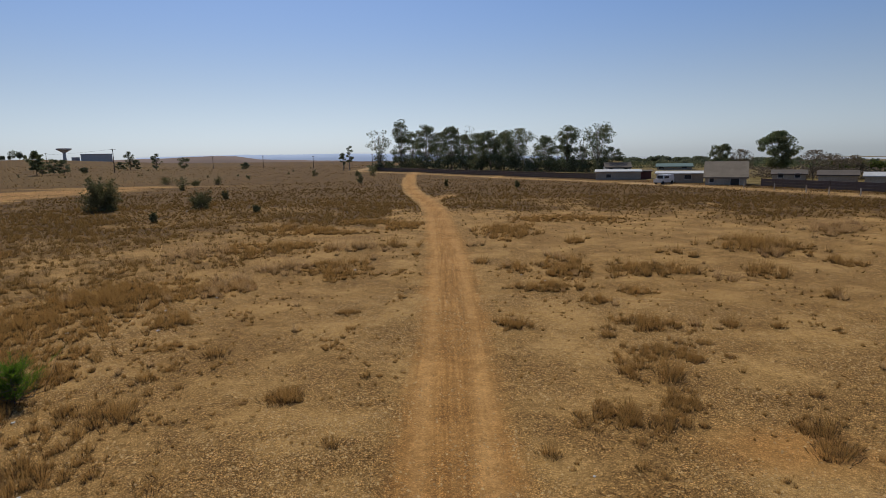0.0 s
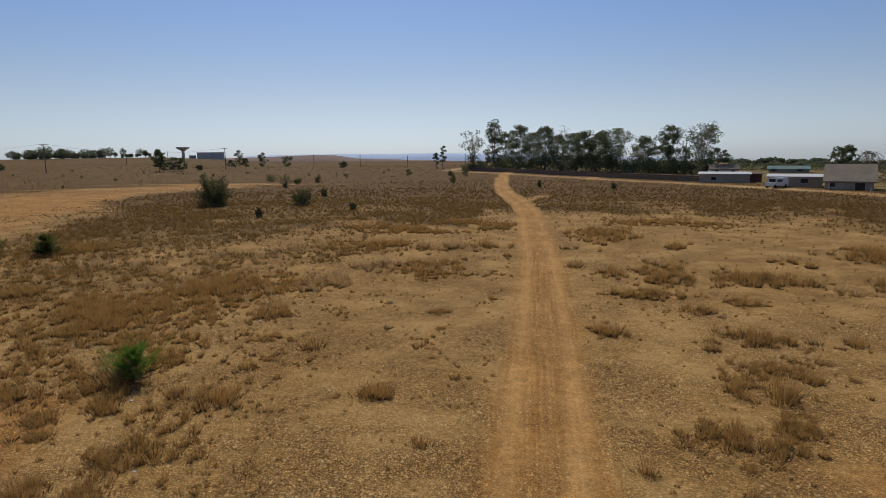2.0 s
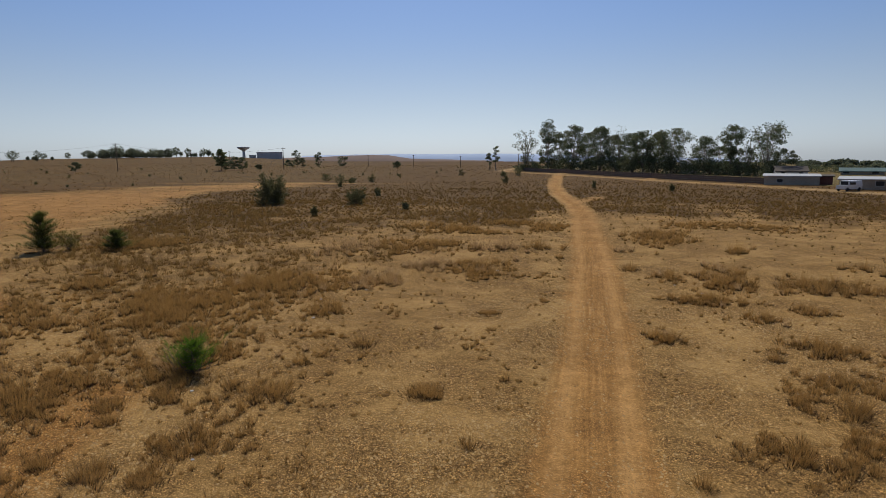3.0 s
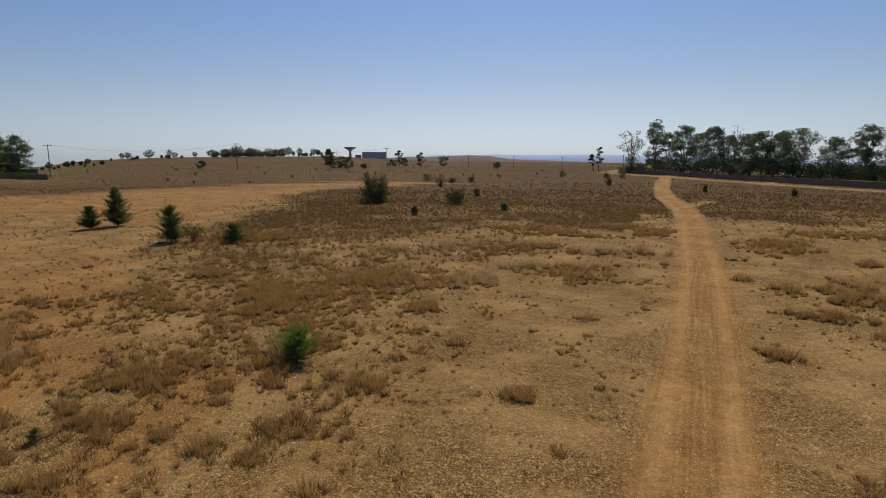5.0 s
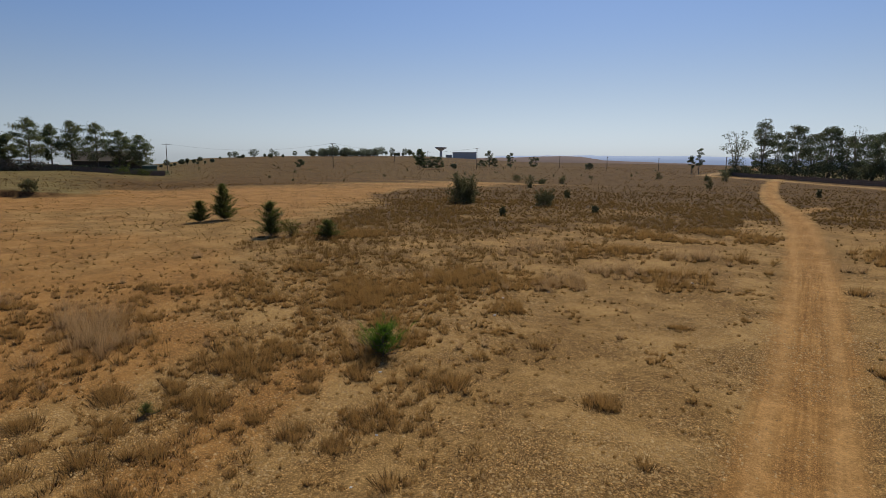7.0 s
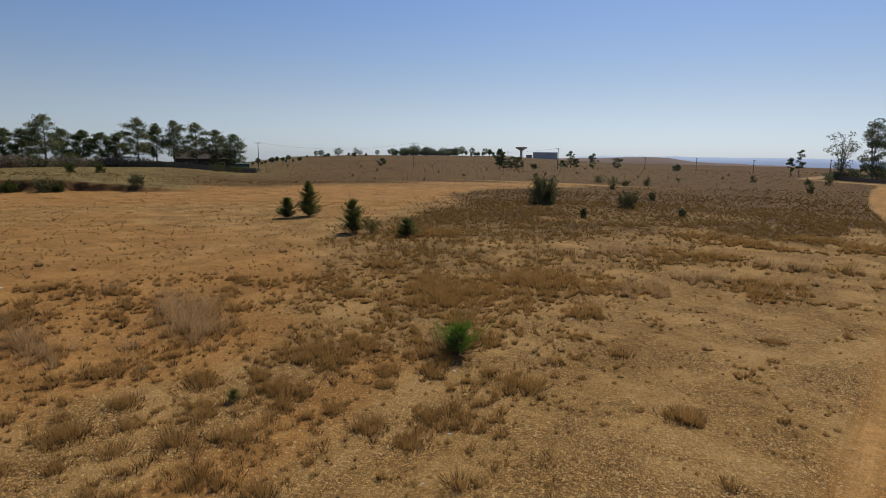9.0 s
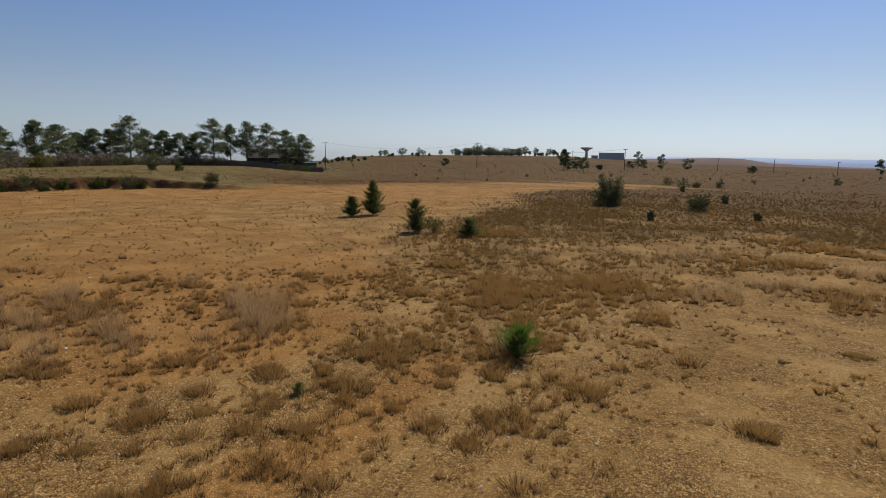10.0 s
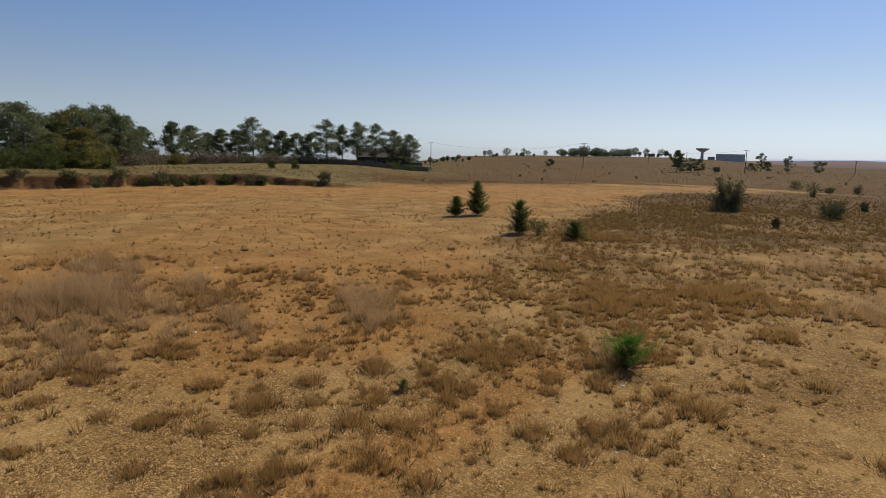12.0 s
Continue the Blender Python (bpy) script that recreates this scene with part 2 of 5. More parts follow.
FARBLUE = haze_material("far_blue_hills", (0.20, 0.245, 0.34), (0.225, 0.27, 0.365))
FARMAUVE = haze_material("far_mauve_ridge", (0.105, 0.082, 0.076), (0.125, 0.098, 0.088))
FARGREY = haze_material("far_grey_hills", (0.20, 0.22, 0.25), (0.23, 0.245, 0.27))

# ---- terrain ----


def smooth(v, lo, hi):
    s = np.clip((np.asarray(v, float) - lo) / (hi - lo), 0, 1)
    return s * s * (3 - 2 * s)


def vnoise(x, y, size, seed=0):
    """Value noise, 0 to 1, with features of the given size in metres."""
    x, y = np.asarray(x, float) / size + 1000.5, np.asarray(y, float) / size + 1000.5
    ix, iy = np.floor(x).astype(np.int64), np.floor(y).astype(np.int64)
    fx, fy = x - ix, y - iy
    fx, fy = fx * fx * (3 - 2 * fx), fy * fy * (3 - 2 * fy)

    def h(a, b):
        v = (a * 374761393 + b * 668265263 + seed * 974634777) & 0x7FFFFFFF
        v = ((v ^ (v >> 13)) * 1274126177) & 0x7FFFFFFF
        return ((v ^ (v >> 16)) & 0xFFFF) / 65535.0

    return (h(ix, iy) * (1 - fx) + h(ix + 1, iy) * fx) * (1 - fy) + (h(ix, iy + 1) * (1 - fx) + h(ix + 1, iy + 1) * fx) * fy


def fbm(x, y, size, seed=0):
    return 0.5 * vnoise(x, y, size, seed) + 0.3 * vnoise(x, y, size / 2.3, seed + 1) + 0.2 * vnoise(x, y, size / 5.1, seed + 2)


def polar(x, y):
    return np.degrees(np.arctan2(-np.asarray(x, float), y)), np.hypot(x, y)


TRACK_Y = (-40, 0, 10, 13, 16, 20, 28, 39, 53, 66, 78, 90, 102, 130, 164, 200)
TRACK_X = (0.4, 0.12, 0.15, 0.2, 0.3, 0.34, 0.37, 0.32, -0.1, -0.6, -1.6, -3.2, -5.0, -7.3, -8.7, -9.5)


def track_off(x, y):
    """Sideways distance from the middle of the vehicle track."""
    return np.asarray(x) - np.interp(y, TRACK_Y, TRACK_X)


def branch_off(x, y):
    """Sideways distance from the fainter track that forks off."""
    return np.where((np.asarray(y) > 84) & (np.asarray(y) < 172), np.asarray(x) - np.interp(y, (84, 92, 105, 140, 172), (-1.5, 1.0, 3.5, 10.0, 17.5)), 99.0)


def branch_mask(x, y):
    """Where the fainter track shows: near the fork and again close to the lane."""
    away = np.abs(branch_off(x, y))
    return (1 - smooth(np.abs(away - 0.6), 0.15, 0.8)) * np.interp(y, (84, 90, 98, 118, 150, 160), (0.8, 0.7, 0.05, 0.0, 0.0, 0.7))


def bank_r(az):
    return np.interp(az, (60, 67, 73, 80, 85, 95, 110), (108, 111, 116, 115, 109, 107, 104))


def bank_pos(x, y):
    """Metres behind the ragged edge of the eroded bank."""
    az, r = polar(x, y)
    return r + (fbm(x, y, 9, 31) - 0.5) * 8 + (fbm(x, y, 2.5, 33) - 0.5) * 3 - bank_r(az)


WALL_LINE = ((-26.0, 243.0), (36.5, 136.0), (55.5, 103.0), (88.0, 25.0), (100.0, -20.0))


def wall_off(x, y):
    """Distance of a place in front of (negative) or behind the boundary wall."""
    ys = [p[1] for p in WALL_LINE][::-1]
    xs = [p[0] for p in WALL_LINE][::-1]
    return (np.asarray(x) - np.interp(y, ys, xs)) * 0.87


def ground_z(x, y):
    x, y = np.asarray(x, float), np.asarray(y, float)
    az, r = polar(x, y)
    crest = np.interp(az, (-180, -60, -35, -20, -8, 5, 12, 18, 24, 30, 34, 40, 48, 54, 57, 60, 80, 110, 180), (-9, -9, -8.5, -4, -3, -1.6, -0.8, -0.2, 0.6, 4.5, 7.0, 6.8, 6.2, 3.4, -2.0, -6.0, -6, -6, -9))
    mid = crest * smooth(r, 150, 720)
    far = 6.5 + (crest - 6.5) * r / 720 - (r - 720) * 0.0012
    far = np.maximum(far, -60)
    z = np.where(r < 720, mid, far)
    step = 0.85 * smooth(bank_pos(x, y), -0.4, 1.1) + 0.15 * smooth(bank_pos(x, y), -4, 6)
    z = z + step * np.interp(az, (57, 64, 73, 110, 125), (0, 0.5, 2.1, 2.2, 0)) * (1 - smooth(r, 220, 500))
    z = z + np.interp(az, (52, 58, 64, 73, 80), (0, 0.5, 1.8, 0.4, 0.1)) * smooth(r, 115, 190) * (1 - smooth(r, 240, 420))
    near = 1 - smooth(r, 60, 110)
    z = z + near * ((fbm(x, y, 7, 3) - 0.5) * 0.16 + (fbm(x, y, 1.3, 9) - 0.5) * 0.05)
    z = z + (1 - near) * (fbm(x, y, 30, 5) - 0.5) * np.interp(az, (20, 50), (0.4, 0.12)) * smooth(r, 60, 160) * (r < 900)
    off = track_off(x, y)
    inroad = (y < 200) & (y > -60)
    weave = (vnoise(x * 0, y, 5.0, 75) - 0.5) * 0.2
    ruts = np.exp(-((np.abs(off) - 0.79) / 0.24) ** 2)
    tread = np.exp(-((off + 1.22 + weave) / 0.09) ** 2) + 0.7 * np.exp(-((off + 0.36 - weave) / 0.08) ** 2) + 0.7 * np.exp(-((off - 0.34 + weave) / 0.08) ** 2) + 0.5 * np.exp(-((off - 1.2 - weave) / 0.08) ** 2)
    z = z - inroad * (0.045 * ruts + 0.03 * np.exp(-(off / 1.5) ** 4) + 0.035 * tread * (1 - smooth(r, 45, 70)))
    return z


def spot(az, r, dz=0.0):
    x, y = -r * math.sin(radians(az)), r * math.cos(radians(az))
    return Vector((x, y, float(ground_z(x, y)) + dz))


def on_ground(x, y, dz=0.0):
    return Vector((x, y, float(ground_z(x, y)) + dz))


def blob(x, y, cx, cy, rx, ry, turn=0.0):
    """1 at the middle of an oval patch, 0 at its rim and beyond."""
    c, s = math.cos(radians(turn)), math.sin(radians(turn))
    u, v = (x - cx) * c + (y - cy) * s, -(x - cx) * s + (y - cy) * c
    return np.clip(1.3 - np.sqrt((u / rx) ** 2 + (v / ry) ** 2), 0, 1)


# grass patches: x, y, half width across the view, half depth, height, density
PATCHES_A = [(7, 32.5, 1.53, 2.91, 0.68, 0.9), (11.2, 31.7, 2.8, 2.14, 0.78, 0.8), (4.4, 32.6, 1.32, 1.45, 0.61, 0.6), (5, 27.8, 1.79, 1.01, 0.47, 0.9), (8.8, 26.7, 0.76, 0.74, 0.39, 0.7), (6.6, 25.1, 0.72, 0.75, 0.44, 0.8), (2.6, 21.8, 0.74, 0.59, 0.62, 1), (7.6, 21.2, 1.31, 1.02, 0.53, 0.85), (5.8, 20.2, 0.24, 0.3, 0.24, 0.8), (5.8, 17.6, 0.47, 2.04, 0.32, 0.45), (7.3, 18.5, 0.89, 1.14, 0.34, 0.7), (6.5, 16.4, 0.4, 1.13, 0.77, 0.8), (4.7, 13.6, 1.6, 1.1, 0.4, 0.75), (6.2, 14.6, 0.53, 0.82, 0.31, 0.8), (4.4, 12.3, 0.21, 0.13, 0.2, 0.9), (2.3, 11.9, 0.14, 0.2, 0.47, 1)]
PATCHES_B = [(10.7, 21.2, 0.3, 0.38, 0.4, 1), (7.8, 17.6, 0.3, 0.32, 0.28, 1), (8.8, 19.2, 0.23, 0.44, 0.16, 0.7), (9, 17.7, 0.21, 0.27, 0.11, 0.9), (8.7, 12.8, 0.67, 0.63, 0.53, 0.85), (8.4, 11.8, 0.52, 0.48, 0.43, 0.8), (4.1, 11.3, 0.11, 0.15, 0.22, 0.8), (4.4, 10.9, 0.14, 0.12, 0.15, 0.8), (6.7, 10.7, 0.11, 0.12, 0.13, 0.9), (20.9, 38.6, 3.11, 3.46, 0.81, 0.85), (17.4, 30.6, 1.53, 1.43, 0.71, 0.75), (31.1, 46.5, 2.01, 4.67, 0.92, 0.7), (22.6, 33, 1.18, 1.26, 0.44, 0.7), (17.2, 25.4, 0.46, 0.87, 0.46, 0.6), (5.3, 48.5, 2.74, 4.36, 0.8, 0.8), (9.7, 42.5, 0.99, 1.37, 0.72, 0.7)]
PATCHES_C = [(14.5, 36.6, 0.76, 0.85, 0.65, 0.6), (2.3, 34.8, 0.2, 1.1, 0.52, 0.8), (12.2, 20.8, 0.15, 0.38, 0.34, 0.6), (-6.3, 40.9, 1.51, 1.27, 1.33, 1), (-3.3, 41.4, 1.78, 1.3, 0.84, 0.7), (-6.1, 33.2, 1.96, 2.81, 0.62, 0.85), (-9, 33.3, 1.66, 1.75, 0.95, 0.85), (-10.9, 29.3, 1.48, 2.25, 0.92, 0.9), (-16.2, 39.1, 2.58, 2.51, 0.97, 0.7), (-11, 22.8, 1.11, 1.13, 0.59, 0.85), (-7.6, 18.8, 0.43, 0.3, 0.48, 0.9), (-9.4, 19.6, 0.86, 0.51, 0.25, 0.7), (-8.5, 17.5, 0.36, 0.27, 0.28, 0.5), (-8.9, 16.7, 0.26, 0.31, 0.45, 0.95), (-8.5, 14.4, 0.61, 0.46, 0.49, 0.95), (-9.6, 13.8, 0.8, 0.67, 0.65, 0.75)]
PATCHES_D = [(-4.4, 15.2, 0.74, 0.47, 0.39, 1), (-5.4, 14.9, 0.35, 0.12, 0.09, 0.6), (-8.8, 11.4, 1.15, 0.96, 0.43, 0.85), (-7.4, 11.4, 0.15, 0.26, 0.25, 0.9), (-3.9, 23.7, 0.65, 0.44, 0.23, 0.5), (-3.6, 21.5, 0.32, 0.15, 0.17, 0.7), (-3.3, 18.3, 0.18, 0.16, 0.14, 0.9), (-11.6, 16.8, 0.93, 0.83, 0.49, 0.7), (-8.1, 13, 0.14, 0.12, 0.08, 0.6), (-11.3, 13.4, 0.32, 0.58, 0.42, 0.8), (-14, 52.2, 2.62, 2.53, 0.74, 0.5), (-7.4, 49.1, 2.42, 0.91, 0.45, 0.5), (-15.5, 27.5, 1.05, 3, 0.73, 0.8), (-7.5, 22.3, 0.23, 0.21, 0.13, 0.6), (-22.7, 11.6, 1.26, 2.79, 1.42, 0.75), (-21.3, 12.3, 0.8, 2.7, 0.57, 0.7)]
PATCHES_E = [(-22.2, 15.2, 0.69, 0.24, 0.5, 0.8), (-27.4, 17, 0.81, 1.01, 0.45, 0.6), (-20.5, 18.4, 0.69, 1.18, 0.56, 0.85), (-17.9, 18.7, 0.24, 0.49, 0.19, 0.9), (-14.9, 12.1, 1.98, 1.56, 0.46, 0.7), (-12.4, 12.6, 0.46, 0.58, 0.25, 0.8), (-11.7, 11.8, 0.31, 0.31, 0.19, 0.8), (-13.4, 9.5, 0.94, 0.66, 0.44, 0.85), (-12.7, 9, 0.24, 0.29, 0.23, 0.9), (-11.6, 9, 0.2, 0.16, 0.14, 0.9), (-11.4, 9.7, 0.28, 0.33, 0.37, 0.95), (-10, 9.5, 0.52, 0.43, 0.61, 0.9), (-8.8, 9.7, 0.51, 0.47, 0.26, 0.85), (-10.9, 13.1, 0.16, 0.22, 0.33, 0.9), (-12.6, 15.2, 1.04, 1.61, 0.47, 0.7), (-11.9, 7.2, 0.3, 0.53, 0.41, 0.8)]
PATCHES_F = [(-15.5, 8.3, 0.58, 0.5, 0.37, 0.8), (-13.6, 7.3, 0.16, 0.23, 0.15, 0.7), (-12.8, 6.2, 0.52, 0.52, 0.42, 0.7), (-6.8, 9, 0.22, 0.31, 0.52, 0.95), (-6.5, 9.3, 0.23, 0.16, 0.23, 0.8), (-17.7, 21.6, 1.83, 3.41, 0.52, 0.9), (-25.2, 25, 0.81, 1.79, 0.49, 0.6), (-8.2, 8.2, 0.11, 0.21, 0.18, 0.7), (-9.8, 7.6, 0.11, 0.12, 0.19, 0.8), (-29.1, 1.3, 3, 4.65, 1.47, 0.75), (-38.5, 3, 3.02, 2.35, 0.88, 0.8), (-27.2, 6.2, 1.7, 1.6, 0.64, 0.8), (-32.4, 9.8, 1.51, 0.8, 0.62, 0.7), (-29.1, 11.6, 0.51, 0.56, 0.43, 0.9), (-20.5, 10.7, 0.99, 1.58, 1.29, 0.85), (-20.4, 8.4, 0.36, 0.43, 0.93, 0.9)]
PATCHES_G = [(-21.1, 6.3, 0.4, 0.21, 0.31, 0.8), (-23.6, 6.4, 0.43, 2.08, 1.02, 0.8), (-18.5, 6.6, 1.73, 0.7, 0.33, 0.7), (-20.1, 1, 0.81, 1.54, 0.47, 0.7), (-20.6, 3.3, 0.98, 0.89, 0.35, 0.8), (-15.8, 6.3, 0.48, 0.54, 0.41, 0.85), (-15.9, 8.4, 0.35, 0.61, 0.34, 0.8), (-15, 4.7, 0.51, 0.63, 0.38, 0.85), (-13.6, 4, 0.33, 0.22, 0.49, 0.85), (-14.3, 3.1, 0.39, 0.38, 0.36, 0.8), (-13.4, 5.1, 0.41, 0.39, 0.28, 0.7), (-14.4, 5.9, 0.3, 0.46, 0.23, 0.8), (-12.3, 6.9, 0.21, 0.31, 0.35, 0.9), (-11.6, 3.4, 1.3, 0.67, 0.43, 0.85), (-13.1, 1.4, 0.34, 0.48, 0.26, 0.8), (-15.3, -0.6, 0.24, 0.5, 0.18, 0.8)]
PATCHES_H = [(-16.4, 1.1, 0.34, 0.27, 0.24, 0.7), (-15.4, 2.1, 0.4, 0.58, 0.3, 0.7), (-14.5, 9.5, 0.49, 1.25, 0.41, 0.85), (-14, 7.2, 0.76, 0.94, 0.3, 0.6), (-10.8, 5.7, 0.72, 0.58, 0.37, 0.7), (-9.6, 6.3, 0.39, 0.31, 0.41, 0.8), (-18.2, -0.2, 0.35, 0.52, 0.21, 0.7), (-17.1, 3.8, 0.55, 0.54, 0.33, 0.7), (-16.1, 4.9, 0.23, 0.21, 0.24, 0.9), (-3.4, 53.5, 1.9, 3, 0.5, 0.7), (-7.5, 56.5, 3, 2, 0.45, 0.5), (-11.2, 50, 3.2, 2.5, 0.5, 0.6), (-12, 41, 4, 3, 0.5, 0.6), (12, 57, 7, 3, 0.4, 0.5), (33, 33, 3, 2, 0.5, 0.5), (-33, 38, 4, 3, 0.45, 0.8)]
PATCHES_I = [(-15.8, 27, 3.2, 3, 0.5, 0.8), (-24.5, 25, 1.7, 1, 0.45, 0.8)]
PATCHES = PATCHES_A + PATCHES_B + PATCHES_C + PATCHES_D + PATCHES_E + PATCHES_F + PATCHES_G + PATCHES_H + PATCHES_I


def left_edge(x):
    """How far along y the red bare soil reaches for a given x."""
    return np.interp(x, (-150, -72, -38, -17, -12), (175, 99, 31, 13.5, 10))


def grass_cover(x, y):
    x, y = np.asarray(x, float), np.asarray(y, float)
    az, r = polar(x, y)
    rag = (fbm(x, y, 6, 41) - 0.5)
    rag2 = (fbm(x, y, 2.2, 47) - 0.5)
    rag3 = (fbm(x, y, 0.7, 49) - 0.5)
    far_right = smooth(r + rag * 50, 50, 80) * (x > -6)
    far_left = smooth(r + rag * 26, 48, 60) * (x <= -6)
    inside = smooth(y - left_edge(x) + rag * (10 + 30 * smooth(r, 40, 90)) + rag2 * 8, -2 - 8 * smooth(r, 40, 90), 5 + 8 * smooth(r, 40, 90))
    left = smooth(-x + rag * 5, 10.0, 14.0) * inside * (0.88 + 0.5 * rag2)
    inside_far = np.maximum(inside, smooth(r + rag * 20, 112, 132))
    d = np.maximum(np.maximum(far_right, far_left * inside_far), left)
    d = d * (1 - 0.38 * (1 - smooth(fbm(x, y, 11, 55) + rag2 * 0.5, 0.3, 0.55)) * (1 - smooth(r, 75, 110)))
    d = np.maximum(d, 0.3 * smooth(fbm(x, y, 3.1, 58), 0.56, 0.72) * smooth(r, 12, 22))
    for cx, cy, rx, ry, _, v in PATCHES:
        turn = math.degrees(math.atan2(-cx, cy))
        d = np.maximum(d, 0.8 * smooth(blob(x, y, cx, cy, rx * 1.05, ry * 1.05, turn) + rag2 * 1.0 + rag3 * 1.0, 0.2, 0.95) * v)
    # pale worn strips across the far grass
    d = d * (1 - 0.75 * blob(x, y, -84, 116, 26, 5, 12)) * (1 - 0.7 * blob(x, y, -74, 134, 40, 4, 5)) * (1 - 0.6 * np.clip(2 * blob(x, y, -84, 104, 36, 15, 60) + rag, 0, 1))
    d = d * smooth(np.abs(track_off(x, y)) + rag2 * 0.5, 1.3, 2.0)
    d = d * (1 - branch_mask(x, y))
    w = wall_off(x, y)
    d = d * (1 - np.exp(-((w + 8) / 3.0) ** 2) * (r > 70))
    return np.clip(d, 0, 1)


def red_soil(x, y):
    az, r = polar(x, y)
    rag = (fbm(x, y, 8, 61) - 0.5)
    deep = 0.24 + 0.30 * (1 - smooth(r, 28, 46)) + 0.40 * smooth(fbm(x, y, 14, 65), 0.35, 0.65) + 0.6 * smooth(r + rag * 18, 76, 96)
    out = deep * smooth(left_edge(x) - y + rag * 12, -4, 6) * smooth(r + rag * 14, 10, 20) * (1 - 0.5 * smooth(az, 74, 84) * (1 - smooth(r, 26, 40))) * (x < 0) * (1 - smooth(bank_pos(x, y), -2, 0.5) * smooth(az, 58, 66)) * (1 - smooth(r + rag * 20, 118, 140))
    out = np.maximum(out, 0.6 * np.clip(2 * blob(x, y, -84, 104, 36, 15, 60) + rag, 0, 1))
    path = np.exp(-((x + 10.5 + 0.30 * (y - 4) + rag * 2) / 1.6) ** 2) * (y < 14) * 0.9
    side = 0.75 * blob(x, y, 7.6, 12.0, 2.6, 1.6)
    return np.clip(np.maximum(np.maximum(out, 0.9 * path * (x < -6)), side), 0, 1)


def track_mask(x, y):
    off = np.abs(track_off(x, y)) * np.interp(y, (50, 110), (1.0, 1.35))
    rag = (fbm(x, y, 1.8, 71) - 0.5)
    rag2 = (fbm(x, y, 0.45, 72) - 0.5)
    return np.clip(np.where((y < 205) & (y > -60), 0.95 * (1 - smooth(off + rag * 0.7 + rag2 * 0.4, 0.95, 1.75)), 0) + 0.6 * branch_mask(x, y), 0, 1)


def rut_mask(x, y):
    off = track_off(x, y)
    rag = (fbm(x, y, 2.6, 73) - 0.5)
    rag2 = (fbm(x, y, 0.5, 74) - 0.5)
    worn_in = 0.62 * np.exp(-((np.abs(off + rag * 0.16) - 0.79) / (0.27 + 0.2 * rag)) ** 2) * (0.85 + 0.9 * rag + 0.8 * rag2) * np.interp(y, (40, 100), (1, 0.8))
    second = 0.22 * np.exp(-((off - 0.1 + rag * 0.3) / 0.12) ** 2)
    return np.clip(np.where((y < 205) & (y > -60), worn_in + second * (0.6 + rag), 0) + 0.5 * branch_mask(x, y), 0, 1)


def fast_mesh(name, verts, polys, mats):
    """A mesh from arrays: polys is a list of whole-number arrays, one for each number of corners."""
    me = bpy.data.meshes.new(name)
    me.vertices.add(len(verts))
    me.vertices.foreach_set("co", np.asarray(verts, np.float32).ravel())
    loops = np.concatenate([p.ravel() for p in polys]).astype(np.int32)
    sizes = np.concatenate([np.full(len(p), p.shape[1]) for p in polys])
    me.loops.add(len(loops))
    me.loops.foreach_set("vertex_index", loops)
    me.polygons.add(len(sizes))
    me.polygons.foreach_set("loop_start", np.r_[0, np.cumsum(sizes)[:-1]].astype(np.int32))
    me.polygons.foreach_set("loop_total", sizes.astype(np.int32))
    for m in mats:
        me.materials.append(m)
    me.update(calc_edges=True)
    return me


